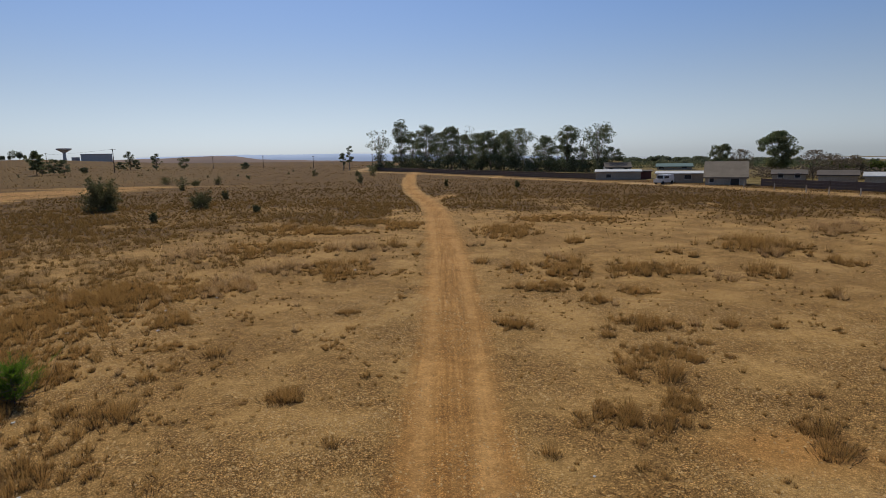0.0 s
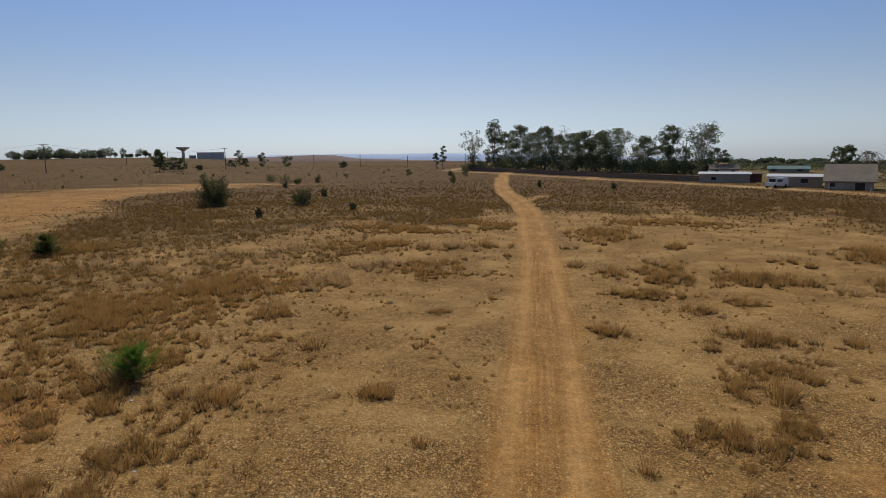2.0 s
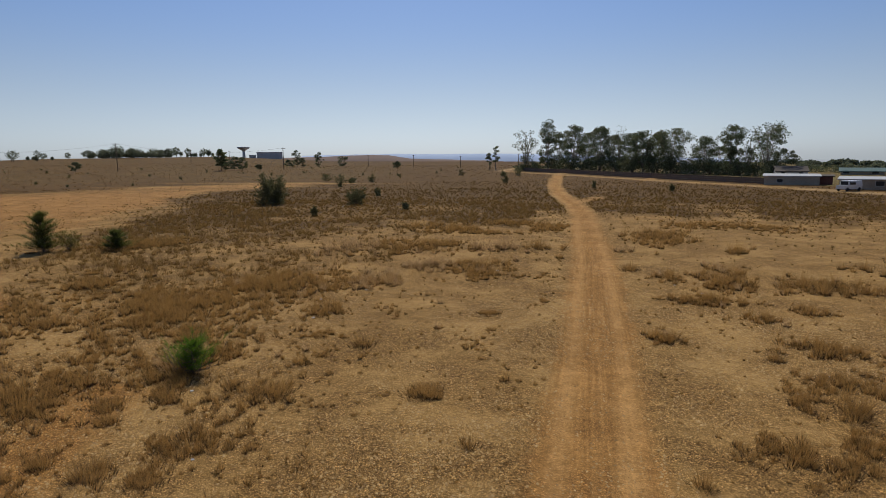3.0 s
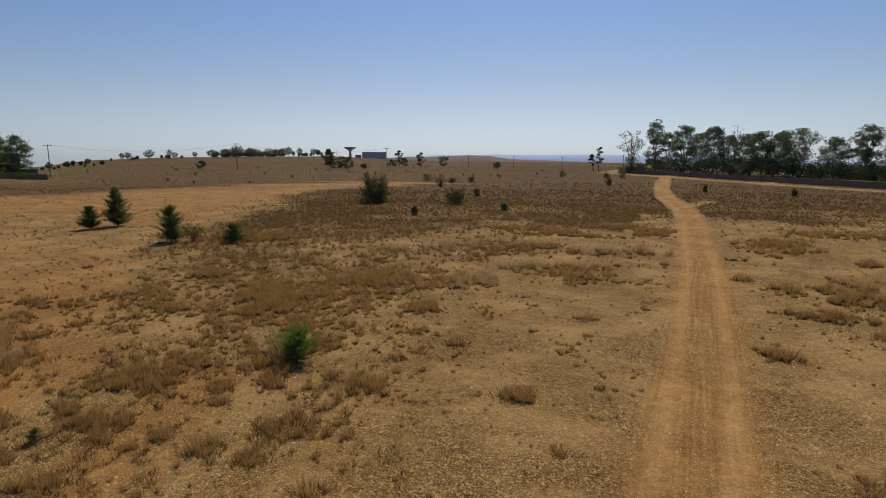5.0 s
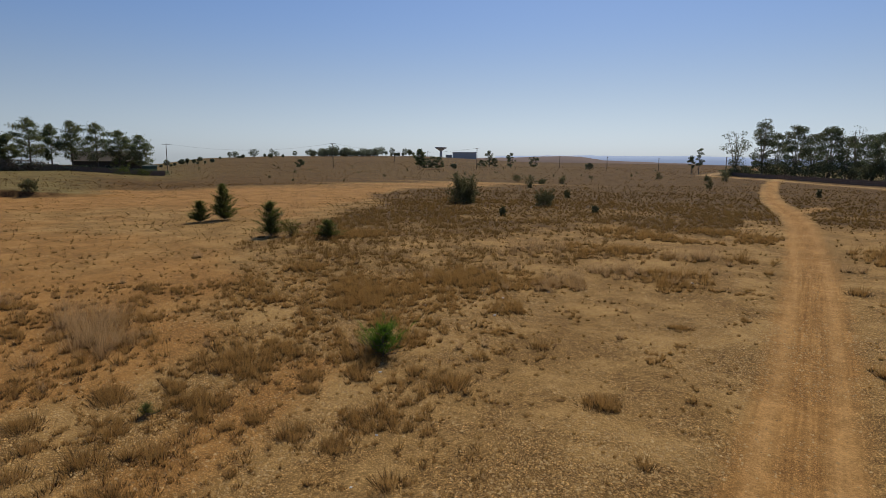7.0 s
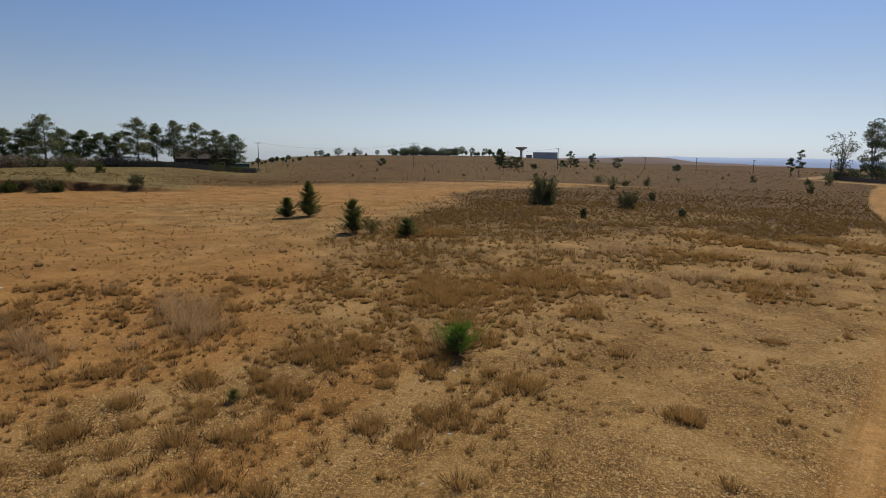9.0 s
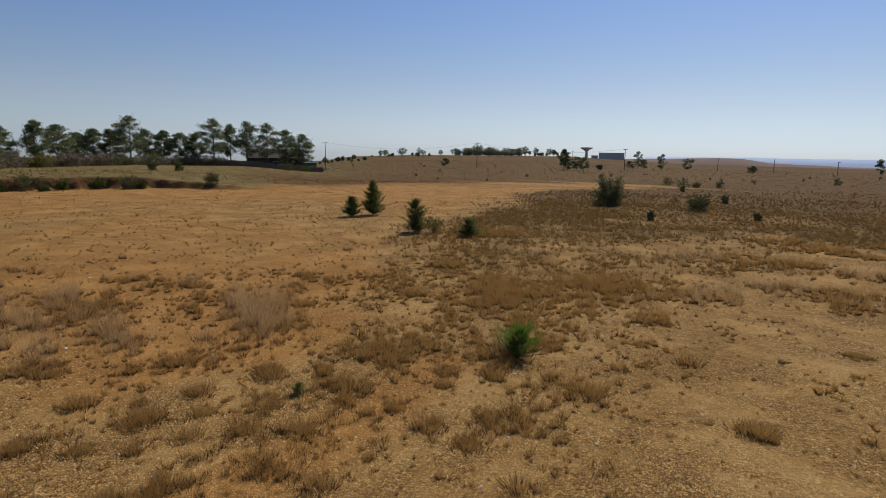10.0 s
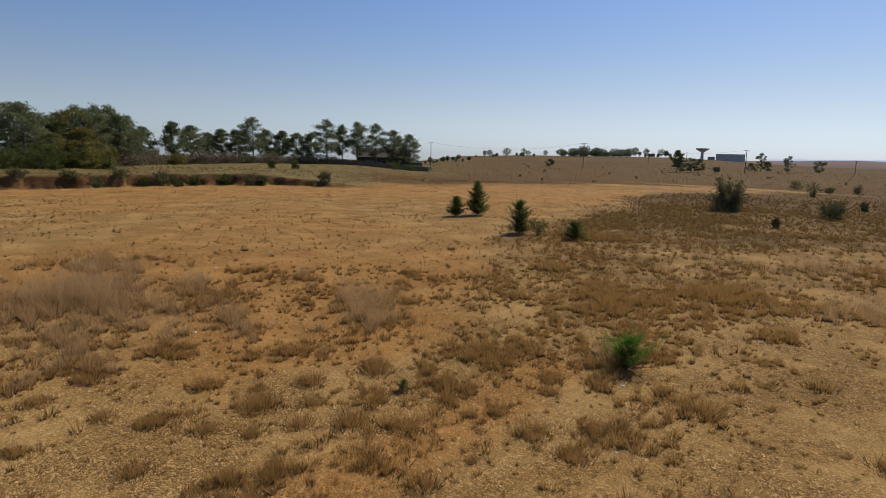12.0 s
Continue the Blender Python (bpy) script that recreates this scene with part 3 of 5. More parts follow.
def build_ground():
    rings = np.concatenate([np.linspace(0.5, 7.5, 12), 8 * 1.0165 ** np.arange(0, 155), np.arange(101, 122, 0.4), 122.5 * 1.02 ** np.arange(0, 46), np.geomspace(305, 4900, 60)])
    angles = np.concatenate([np.arange(-46, 100, 0.42), np.arange(100, 314, 3.0)])
    a = np.radians(angles)
    X, Y = -np.outer(rings, np.sin(a)), np.outer(rings, np.cos(a))
    nr, na = X.shape
    V = np.stack([X.ravel(), Y.ravel(), ground_z(X.ravel(), Y.ravel())], 1)
    i, j = np.meshgrid(np.arange(nr - 1), np.arange(na), indexing="ij")
    j2 = (j + 1) % na
    quads = np.stack([i * na + j, (i + 1) * na + j, (i + 1) * na + j2, i * na + j2], -1).reshape(-1, 4)
    hub = len(V)
    V = np.vstack([V, [[0, 0, float(ground_z(0, 0))]]])
    k = np.arange(na)
    fan = np.stack([np.full(na, hub), k, (k + 1) % na], 1)
    me = fast_mesh("ground", V, [quads, fan], [SOIL])
    x, y = V[:, 0], V[:, 1]
    az, r = polar(x, y)
    w = wall_off(x, y)
    beyond = smooth(bank_pos(x, y), 0.3, 1.5) * smooth(az, 57, 66)
    meadow = np.maximum(beyond, smooth(r, 125, 190) * (0.38 + 0.45 * smooth(az, 50, 62)) * smooth(az, 4, 24)) * (0.85 + 0.5 * (fbm(x, y, 25, 91) - 0.5))
    meadow = np.maximum(meadow, 0.9 * smooth(w, 0.5, 6) * smooth(r, 60, 90) * (az < 8))
    # the bank's earth face, its shade put in as a darker tone
    shade_haze = smooth(bank_pos(x, y), -1.2, -0.2) * (1 - smooth(bank_pos(x, y), 0.7, 1.6)) * smooth(az, 61, 68) * (1 - smooth(az, 100, 112))
    # haze over the far plain, imitated by mixing in the dark tone
    shade_haze = np.maximum(shade_haze, 0.5 * smooth(r, 400, 700) * (1 - smooth(az, 30, 40)) * smooth(az, -2, 6))
    lane = np.exp(-((w + 8) / 2.2) ** 2) * smooth(r, 60, 85) * (1 - smooth(r, 300, 340)) * (x > -40) * (0.25 + 0.75 * smooth(fbm(x, y, 9, 93), 0.42, 0.6))
    pale = red_soil(x, y) * smooth(r, 55, 85) + 0.8 * blob(x, y, -84, 116, 26, 4, 12) + 0.8 * blob(x, y, -74, 134, 40, 3, 5)
    one = np.stack([grass_cover(x, y) * (0.5 + 0.5 * smooth(r, 40, 75)), red_soil(x, y), track_mask(x, y), np.ones_like(x)], 1)
    two = np.stack([meadow, np.clip(np.maximum(lane, 0.06 * pale), 0, 1), rut_mask(x, y), shade_haze], 1)
    for label, arr in (("cover", one), ("cover2", two)):
        layer = me.color_attributes.new(label, "FLOAT_COLOR", "POINT")
        layer.data.foreach_set("color", arr.astype(np.float32).ravel())
    me.shade_smooth()
    return tagged(new("ground", me), "dry sandy gravel ground with patchy brown winter grass", "ground", kind="structure")


build_ground()

# ---- grass and stones ----


def blades(base, height, lean, width, rng):
    """Thin tapering blades: arrays of foot points, heights, outward leans and widths."""
    n = len(base)
    turn = rng.uniform(0, 2 * np.pi, n)
    side = np.stack([np.cos(turn), np.sin(turn), np.zeros(n)], 1) * width[:, None] * 0.5
    tip = base + lean + np.stack([np.zeros(n), np.zeros(n), height], 1)
    V = np.stack([base - side, base + side, tip], 1).reshape(-1, 3)
    return V, np.arange(3 * n).reshape(-1, 3)


def tufts(xy, height, radius, count, width, rng, low_share=0.4):
    """The blades of many tufts: a plume of fine stalks that opens upwards out of a short thick skirt of old leaves,
    which callers colour dark to paint the shade at the foot.
    """
    idx = np.repeat(np.arange(len(xy)), count)
    n = len(idx)
    ang, rad = rng.uniform(0, 2 * np.pi, n), np.sqrt(rng.uniform(0, 1, n))
    out = np.stack([np.cos(ang), np.sin(ang)], 1) * rad[:, None]
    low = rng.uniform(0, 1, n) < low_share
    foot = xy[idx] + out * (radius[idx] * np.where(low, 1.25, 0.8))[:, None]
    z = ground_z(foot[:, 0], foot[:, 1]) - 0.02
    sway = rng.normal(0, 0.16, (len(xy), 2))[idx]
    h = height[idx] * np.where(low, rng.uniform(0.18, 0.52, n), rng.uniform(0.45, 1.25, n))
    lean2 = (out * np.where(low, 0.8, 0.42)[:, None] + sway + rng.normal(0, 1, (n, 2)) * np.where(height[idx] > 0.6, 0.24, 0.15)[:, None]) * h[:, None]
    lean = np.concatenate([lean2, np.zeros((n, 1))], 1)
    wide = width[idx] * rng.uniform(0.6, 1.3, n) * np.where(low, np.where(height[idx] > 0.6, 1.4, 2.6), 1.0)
    return blades(np.concatenate([foot, z[:, None]], 1), h, lean, wide, rng) + (low,)


def scatter(n, r0, r1, az0, az1, rng, power=1.0):
    r = (r0 ** power + rng.uniform(0, 1, n) * (r1 ** power - r0 ** power)) ** (1 / power)
    a = np.radians(rng.uniform(az0, az1, n))
    return np.stack([-r * np.sin(a), r * np.cos(a)], 1), r


def grass_field(name, label, n, r0, r1, power, count, rng, floor=0.0, tall=0.42, mat=None, cover=grass_cover, fine=1.0):
    xy, r = scatter(n, r0, r1, -47, 101, rng, power)
    d = cover(xy[:, 0], xy[:, 1])
    sparse = floor * (0.3 + 1.4 * fbm(xy[:, 0], xy[:, 1], 5, 17)) * (np.abs(track_off(xy[:, 0], xy[:, 1])) > 1.5) * (0.6 + 0.9 * smooth(polar(xy[:, 0], xy[:, 1])[0], 14, 34)) * (wall_off(xy[:, 0], xy[:, 1]) < -1)
    az, _ = polar(xy[:, 0], xy[:, 1])
    past = (r > bank_r(az) + 4) & (az > 58)
    d = np.where(past, 0.6 * d + 0.3, d) * (wall_off(xy[:, 0], xy[:, 1]) < -1.0)
    group = np.where(r < 60, 0.25 + 0.95 * smooth(fbm(xy[:, 0], xy[:, 1], 1.1, 19), 0.36, 0.6), 0.9)
    keep = (rng.uniform(0, 1, n) < np.maximum(d, sparse) * group) & ((np.abs(track_off(xy[:, 0], xy[:, 1])) > 1.45) | (r > 200))
    xy, r, d = xy[keep], r[keep], d[keep]
    m = len(xy)
    big = rng.uniform(0, 1, m) ** 2
    h = tall * (0.35 + 0.5 * d + 0.9 * big * d) * rng.uniform(0.7, 1.2, m)
    h = h * np.interp(r, (50, 90), (1.0, 0.7))
    rad = h * rng.uniform(0.15, 0.38, m)
    wid = np.maximum(0.007, r * 0.00056) * rng.uniform(0.8, 1.3, m) * fine
    V, t, low = tufts(xy, h, rad, count, wid, rng)
    # low blades take the darker slot: foot shade put into their colour
    me = fast_mesh(name, V, [t], [mat or STRAW, SHADETUFT if r1 < 60 else MIDTUFT])
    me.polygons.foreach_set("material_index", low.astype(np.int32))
    return tagged(new(name, me), label, "grass", kind="stuff")


# stands of tall pale grass: x, y, half width, half depth
TALL = [(-27.4, 3.6, 5.0, 3.6), (-21.0, 0.4, 3.2, 2.2), (-36.0, 3.0, 4.2, 2.2), (-20.2, 10.8, 1.9, 1.6), (-30.0, 0.0, 4.0, 3.0), (-22.5, 6.2, 2.4, 1.2)]


def tall_cover(x, y):
    """Where the tall pale grass stands."""
    rag = fbm(x, y, 1.5, 83) - 0.5
    d = np.zeros_like(x)
    for cx, cy, rx, ry in TALL:
        d = np.maximum(d, smooth(blob(x, y, cx, cy, rx, ry) + rag * 1.6, 0.15, 0.75))
    return d


grass_field("grass", "knee-high dry brown grass tufts on gravel", 27000, 8.5, 32, 1.5, 46, np.random.default_rng(11), 0.07, 0.36)
grass_field("grass", "low sprinkled dry tufts on bare gravel", 13000, 8.5, 34, 1.5, 24, np.random.default_rng(15), 0.20, 0.17, STRAW)


def slope_cover(x, y):
    """Small single tufts crowding the slope beside the track, thinning towards it."""
    az, r = polar(x, y)
    return 0.85 * smooth(az + (fbm(x, y, 4, 87) - 0.5) * 40, 16, 40) * smooth(fbm(x, y, 2.4, 89), 0.34, 0.62) * (1 - smooth(r, 30, 38))


grass_field("grass", "single small golden-brown tufts on sandy soil", 15000, 8.5, 42, 1.5, 42, np.random.default_rng(19), 0.02, 0.34, None, slope_cover)
grass_field("grass", "tall pale feathery grass on sandy ground", 3400, 19, 42, 1.4, 130, np.random.default_rng(18), 0.0, 0.74, PALESTRAW, tall_cover, 0.62)
grass_field("grass", "patchy dry brown grass between bare soil", 25000, 30, 92, 1.3, 22, np.random.default_rng(12), 0.10, 0.40, FIELDSTRAW)
grass_field("grass", "low dry tufts dotted over bare soil", 15000, 34, 118, 1.5, 15, np.random.default_rng(16), 0.42, 0.42, MIDTUFT)
grass_field("grass", "continuous brown winter grass of the open field", 15000, 66, 150, 1.5, 13, np.random.default_rng(13), 0.06, 0.32, MIDTUFT)
grass_field("grass", "distant brown grass of the rising field", 13000, 150, 420, 1.4, 7, np.random.default_rng(14), 0.1, 0.4, MIDTUFT)


def with_root(V, T, low, x, y, radius, rng):
    """Adds the low mound of dead leaf bases that a clump's tufts grow out of."""
    ring = np.linspace(0, 2 * np.pi, 12, endpoint=False)
    rows = []
    for share, lift in ((1.0, -0.03), (0.7, 0.012), (0.3, 0.03)):
        px, py = x + np.cos(ring) * radius * share * rng.uniform(0.85, 1.15, 12), y + np.sin(ring) * radius * share * rng.uniform(0.85, 1.15, 12)
        rows.append(np.stack([px, py, ground_z(px, py) + lift], 1))
    rows.append(np.array([[x, y, float(ground_z(x, y)) + 0.035]]))
    g, g2, n = np.arange(12), (np.arange(12) + 1) % 12, len(V)
    faces = [np.stack([g + a, g2 + a, g2 + a + 12], 1) for a in (0, 12)] + [np.stack([g + a, g2 + a + 12, g + a + 12], 1) for a in (0, 12)] + [np.stack([g + 24, g2 + 24, np.full(12, 36)], 1)]
    faces = np.vstack(faces)
    return np.vstack([V] + rows), np.vstack([T, faces + n]), np.r_[low.astype(int), np.full(len(faces), 2)]


def grass_clump(x, y, w, h, rng, thick=1.0, pale=False):
    """One tussock: a loose company of narrow tufts of unequal height, with bare gaps between them."""
    r = math.hypot(x, y)
    k = max(3, int(12 * w * w) + 2)
    ca, cr = rng.uniform(0, 2 * np.pi, k), rng.uniform(0, 1, k) ** 0.6 * w * 0.15
    lobes = 1 + 0.3 * np.cos(2 * ca + rng.uniform(0, 6)) + 0.2 * np.cos(3 * ca + rng.uniform(0, 6))
    at = np.stack([x + np.cos(ca) * cr * lobes, y + np.sin(ca) * cr * lobes * 0.85], 1)
    tall = h * rng.uniform(0.4, 1.05, k) * (1 - 0.35 * np.clip(cr / (0.56 * w), 0, 1) ** 2)
    wide = tall * rng.uniform(0.1, 0.2, k) + 0.24 * w
    V, T, low = tufts(at, tall, wide, max(16, int(66 * thick * min(1.0, (15.0 / r) ** 0.3))), np.full(k, max(0.007, r * 0.00050)), rng, 0.42)
    V, T, low = with_root(V, T, low, x, y, 0.3 * w, rng)
    V = V - (x, y, 0)
    me = fast_mesh("grass_clump", V, [T], [PALESTRAW if pale else STRAW, SHADETUFT, DEADLEAF])
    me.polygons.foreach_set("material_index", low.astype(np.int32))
    ob = new("grass_clump", me)
    ob.location = (x, y, 0)
    return tagged(ob, "tall pale straw-coloured grass clump on sandy ground" if pale else "bushy dry brown grass clump standing on gravel", "grass clump", "grass clumps")


def grass_patch(x, y, rx, ry, h, dense, rng):
    """A patch of many tufts round one middle: crowded within, ragged and thinning at its rim."""
    r = math.hypot(x, y)
    size = float(np.clip(h * 0.55, 0.16, 0.5))
    single = math.pi * rx * ry < 1.1
    k = int(np.clip(dense * (2.0 + 0.62 * math.pi * rx * ry / size ** 2), 2, 260))
    a, f = rng.uniform(0, 2 * np.pi, k), rng.uniform(0, 1, k) ** 0.55 * np.where(rng.uniform(0, 1, k) < 0.15, 1.45, 1.0)
    f = f * (1 + 0.22 * np.cos(2 * a + rng.uniform(0, 6)) + 0.18 * np.cos(5 * a + rng.uniform(0, 6)))
    f = 0.3 * np.minimum(f, 1.0) if single else f
    turn = math.atan2(-x, y)
    u, v = np.cos(a) * f * rx, np.sin(a) * f * ry
    at = np.stack([x + u * math.cos(turn) - v * math.sin(turn), y + u * math.sin(turn) + v * math.cos(turn)], 1)
    at = at[np.abs(track_off(at[:, 0], at[:, 1])) > 1.35] if abs(float(track_off(x, y))) > 1.35 else at
    k = len(at)
    tall = h * rng.uniform(0.35, 1.25, k) * (1.05 - 0.4 * np.clip(f[:k], 0, 1) ** 2)
    V, T, low = tufts(at, tall, tall * rng.uniform(0.15, 0.34, k) + (0.035 + (0.55 * math.sqrt(rx * ry) if single else 0.0)), max(22, int((150 if h > 0.9 else 84) * min(1.0, (15.0 / r) ** 0.5))), np.full(k, max(0.007, r * 0.00052) * (0.62 if h > 0.9 else 1.0)), rng, 0.42)
    if single:
        V, T, low = with_root(V, T, low, x, y, 0.2 * max(rx, ry) + 0.45 * math.sqrt(rx * ry), rng)
    mats = [PALESTRAW if h > 0.9 else STRAW, SHADETUFT, DEADLEAF]
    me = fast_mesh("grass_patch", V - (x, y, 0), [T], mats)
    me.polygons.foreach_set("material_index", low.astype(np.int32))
    ob = new("grass_clump" if single else "grass_patch", me)
    ob.location = (x, y, 0)
    if single:
        return tagged(ob, "bushy dry brown grass clump standing on gravel", "grass clump", "grass clumps")
    return tagged(ob, "tall pale feathery grass patch on sandy ground" if h > 0.9 else "ragged patch of dry brown grass tufts", "grass", kind="stuff")


_rng = np.random.default_rng(21)
for _row in PATCHES:
    grass_patch(*_row, _rng)

# smaller tussocks strewn through the patches
_xy, _r = scatter(1500, 9, 40, -42, 97, _rng, 1.4)
_d = grass_cover(_xy[:, 0], _xy[:, 1])
_n = 0
for (_x, _y), _c in zip(_xy, _d):
    if _rng.uniform() < _c * 0.6 and _n < 170 and abs(float(track_off(_x, _y))) > 1.6:
        _n += 1
        _w = float(_rng.uniform(0.3, 0.6))
        grass_clump(_x, _y, _w, _w * float(_rng.uniform(0.6, 0.95)), _rng, 0.8)


def build_pebbles(n, r0, r1, size, rng, label):
    xy, r = scatter(n, r0, r1, -46, 100, rng, 1.3)
    x, y = xy[:, 0], xy[:, 1]
    gravel = smooth(fbm(x, y, 5, 77), 0.25, 0.6) * (1 - 0.85 * red_soil(x, y)) * (1 - 0.45 * track_mask(x, y) - 0.5 * rut_mask(x, y)) + 0.06
    keep = rng.uniform(0, 1, n) < gravel
    xy, r = xy[keep], r[keep]
    m = len(xy)
    s = np.minimum(size * rng.lognormal(0, 0.45, m), size * 2.1)
    unit = np.array([(1, 0, -0.2), (0, 1, -0.2), (-1, 0, -0.2), (0, -1, -0.2), (0.15, 0.1, 0.62)], float)
    tri = np.array([(0, 1, 4), (1, 2, 4), (2, 3, 4), (3, 0, 4)])
    shape = unit[None] * (s[:, None, None] * rng.uniform(0.6, 1.3, (m, 5, 1)))
    a = rng.uniform(0, 2 * np.pi, m)
    c, sn = np.cos(a)[:, None], np.sin(a)[:, None]
    X, Y = shape[..., 0] * c - shape[..., 1] * sn, shape[..., 0] * sn + shape[..., 1] * c
    z = ground_z(xy[:, 0], xy[:, 1])
    V = np.stack([X + xy[:, :1], Y + xy[:, 1:], shape[..., 2] + z[:, None]], -1).reshape(-1, 3)
    me = fast_mesh("gravel", V, [(np.arange(m)[:, None, None] * 5 + tri[None]).reshape(-1, 3)], [STONE])
    return tagged(new("gravel", me), label, "gravel", kind="stuff")


build_pebbles(120000, 8.5, 27, 0.025, np.random.default_rng(31), "loose tan quartz gravel on sandy ground")
build_pebbles(42000, 25, 60, 0.036, np.random.default_rng(32), "pale loose stones between the grass")

# ---- plants ----


def part(name, me_or_bm, mat, parent, label=""):
    if isinstance(me_or_bm, bmesh.types.BMesh):
        me = bpy.data.meshes.new(name)
        me_or_bm.to_mesh(me)
        me_or_bm.free()
        me.materials.append(mat)
    else:
        me = me_or_bm
    ob = new(name, me)
    ob.parent = parent
    return tagged(ob, label) if label else ob


def thing(name, at, label, category, group="", turn=0.0, kind=""):
    ob = new(name)
    ob.matrix_world = Matrix.Translation(at) @ pose(0, 0, 0, 0, 0, turn)
    return tagged(ob, label, category, group, kind)


def tube(points, radii, sides=6):
    """Vertices and quads of a tapered tube along points."""
    V, Q = [], []
    for k, (p, r) in enumerate(zip(points, radii)):
        p = Vector(p)
        d = (Vector(points[min(k + 1, len(points) - 1)]) - Vector(points[max(k - 1, 0)])).normalized()
        u = d.cross(Vector((0.3, 1, 0.1))).normalized()
        v = d.cross(u)
        for s in range(sides):
            a = 2 * math.pi * s / sides
            V.append(p + u * math.cos(a) * r + v * math.sin(a) * r)
        if k:
            for s in range(sides):
                a, b = (k - 1) * sides + s, (k - 1) * sides + (s + 1) % sides
                Q.append((a, b, b + sides, a + sides))
    return np.array([tuple(v) for v in V]), np.array(Q)


def join_tubes(tubes):
    V, Q, n = [], [], 0
    for v, q in tubes:
        V.append(v)
        Q.append(q + n)
        n += len(v)
    return np.vstack(V), np.vstack(Q)


def leaf_cards(centres, size, rng, flat=0.6):
    """Small pointed leaf sprays, turned at random."""
    n = len(centres)
    d = rng.normal(0, 1, (n, 3))
    d[:, 2] *= flat
    d /= np.linalg.norm(d, axis=1)[:, None] + 1e-6
    e = rng.normal(0, 1, (n, 3))
    e -= (e * d).sum(1)[:, None] * d
    e /= np.linalg.norm(e, axis=1)[:, None] + 1e-6
    s = (size * rng.uniform(0.6, 1.4, n))[:, None]
    V = np.stack([centres - d * s * 0.8 + e * s * 0.42, centres - d * s * 0.8 - e * s * 0.42, centres + d * s], 1).reshape(-1, 3)
    return V, np.arange(3 * n).reshape(-1, 3)


def broad_tree(at, h, w, label, rng, leaf=GUMLEAF, bark=PALEBARK, stems=4, bare=0.3, clumps=40, per=90, size=0.26, shape="round", name="tree", category="tree", group=""):
    """A tree with forking limbs whose twigs end in separate leaf clumps; shape: round, vase (wide at the top), dense or column."""
    ob = thing(name, at, label, category, group, rng.uniform(0, 360))
    fork = h * max(0.1, bare * (0.55 if shape == "vase" else 0.9))
    low = h * bare
    profile = {"round": ((0, 0.2, 0.5, 0.8, 1), (0.5, 0.88, 1.0, 0.78, 0.25)), "vase": ((0, 0.4, 0.75, 0.92, 1), (0.22, 0.62, 1.0, 0.82, 0.35)),
               "dense": ((0, 0.15, 0.5, 0.8, 1), (0.85, 1.0, 1.0, 0.75, 0.3)), "column": ((0, 0.25, 0.6, 0.85, 1), (0.6, 0.9, 1.0, 0.7, 0.2))}[shape]
    sway = w * 0.04
    tubes = [tube([(0, 0, -0.4), (sway * rng.uniform(-1, 1), sway * rng.uniform(-1, 1), fork * 0.55), (0, 0, fork)], [h * 0.022, h * 0.017, h * 0.014])]
    limbs = []
    for k in range(stems):
        a = 2 * math.pi * (k + rng.uniform(0, 0.6)) / stems
        f = rng.uniform(0.68, 0.92) if k else 0.96
        reach = 0.5 * w * float(np.interp(f, *profile)) * (0.12 if k == 0 else rng.uniform(0.5, 0.85))
        tip = np.array([math.cos(a) * reach, math.sin(a) * reach, low + (h - low) * f * 0.95])
        mid = np.array([tip[0] * 0.45, tip[1] * 0.45, fork + (tip[2] - fork) * 0.52])
        foot = np.array([0, 0, fork * 0.94])
        tubes.append(tube([foot, mid, tip], [h * 0.011, h * 0.008, h * 0.0025], 5))
        limbs.extend([foot + (mid - foot) * 0.7, mid, mid + (tip - mid) * 0.5, tip])
    limbs = np.array(limbs)
    f = rng.uniform(0, 1, clumps) ** 0.85
    a, rad = rng.uniform(0, 2 * np.pi, clumps), rng.uniform(0.1, 1, clumps) ** 0.55
    lump = 1 + 0.22 * np.sin(2 * a + rng.uniform(0, 6)) * np.cos(7 * f + rng.uniform(0, 6))
    env = 0.5 * w * np.interp(f, *profile) * rad * lump
    ends = np.stack([np.cos(a) * env, np.sin(a) * env, low + (h - low) * f * 0.97], 1)
    for end in ends:
        away = np.linalg.norm(limbs - end, axis=1) + 3.0 * np.maximum(0, limbs[:, 2] - end[2] + 0.03 * h)
        root = limbs[away.argmin()]
        tubes.append(tube([root, (root + end) / 2 + (0, 0, 0.015 * h), end], [h * 0.0042, h * 0.003, h * 0.0012], 3))
    V, Q = join_tubes(tubes)
    part("trunk", fast_mesh("trunk", V, [Q], [bark]), bark, ob)
    c = np.repeat(ends, per, 0)
    spread = np.repeat(rng.uniform(0.07, 0.125, clumps) * (w + 0.35 * h) * 0.76, per)[:, None]
    g = rng.normal(0, 1, (len(c), 3))
    g /= np.maximum(1.0, np.linalg.norm(g, axis=1) / 1.5)[:, None]
    c = c + g * spread * (0.8, 0.8, 0.52)
    c[:, 2] = np.minimum(c[:, 2], h * 1.01)
    Vl, Tl = leaf_cards(c, np.full(len(c), size), rng)
    part("crown", fast_mesh("crown", Vl, [Tl], [leaf]), leaf, ob)
    return ob


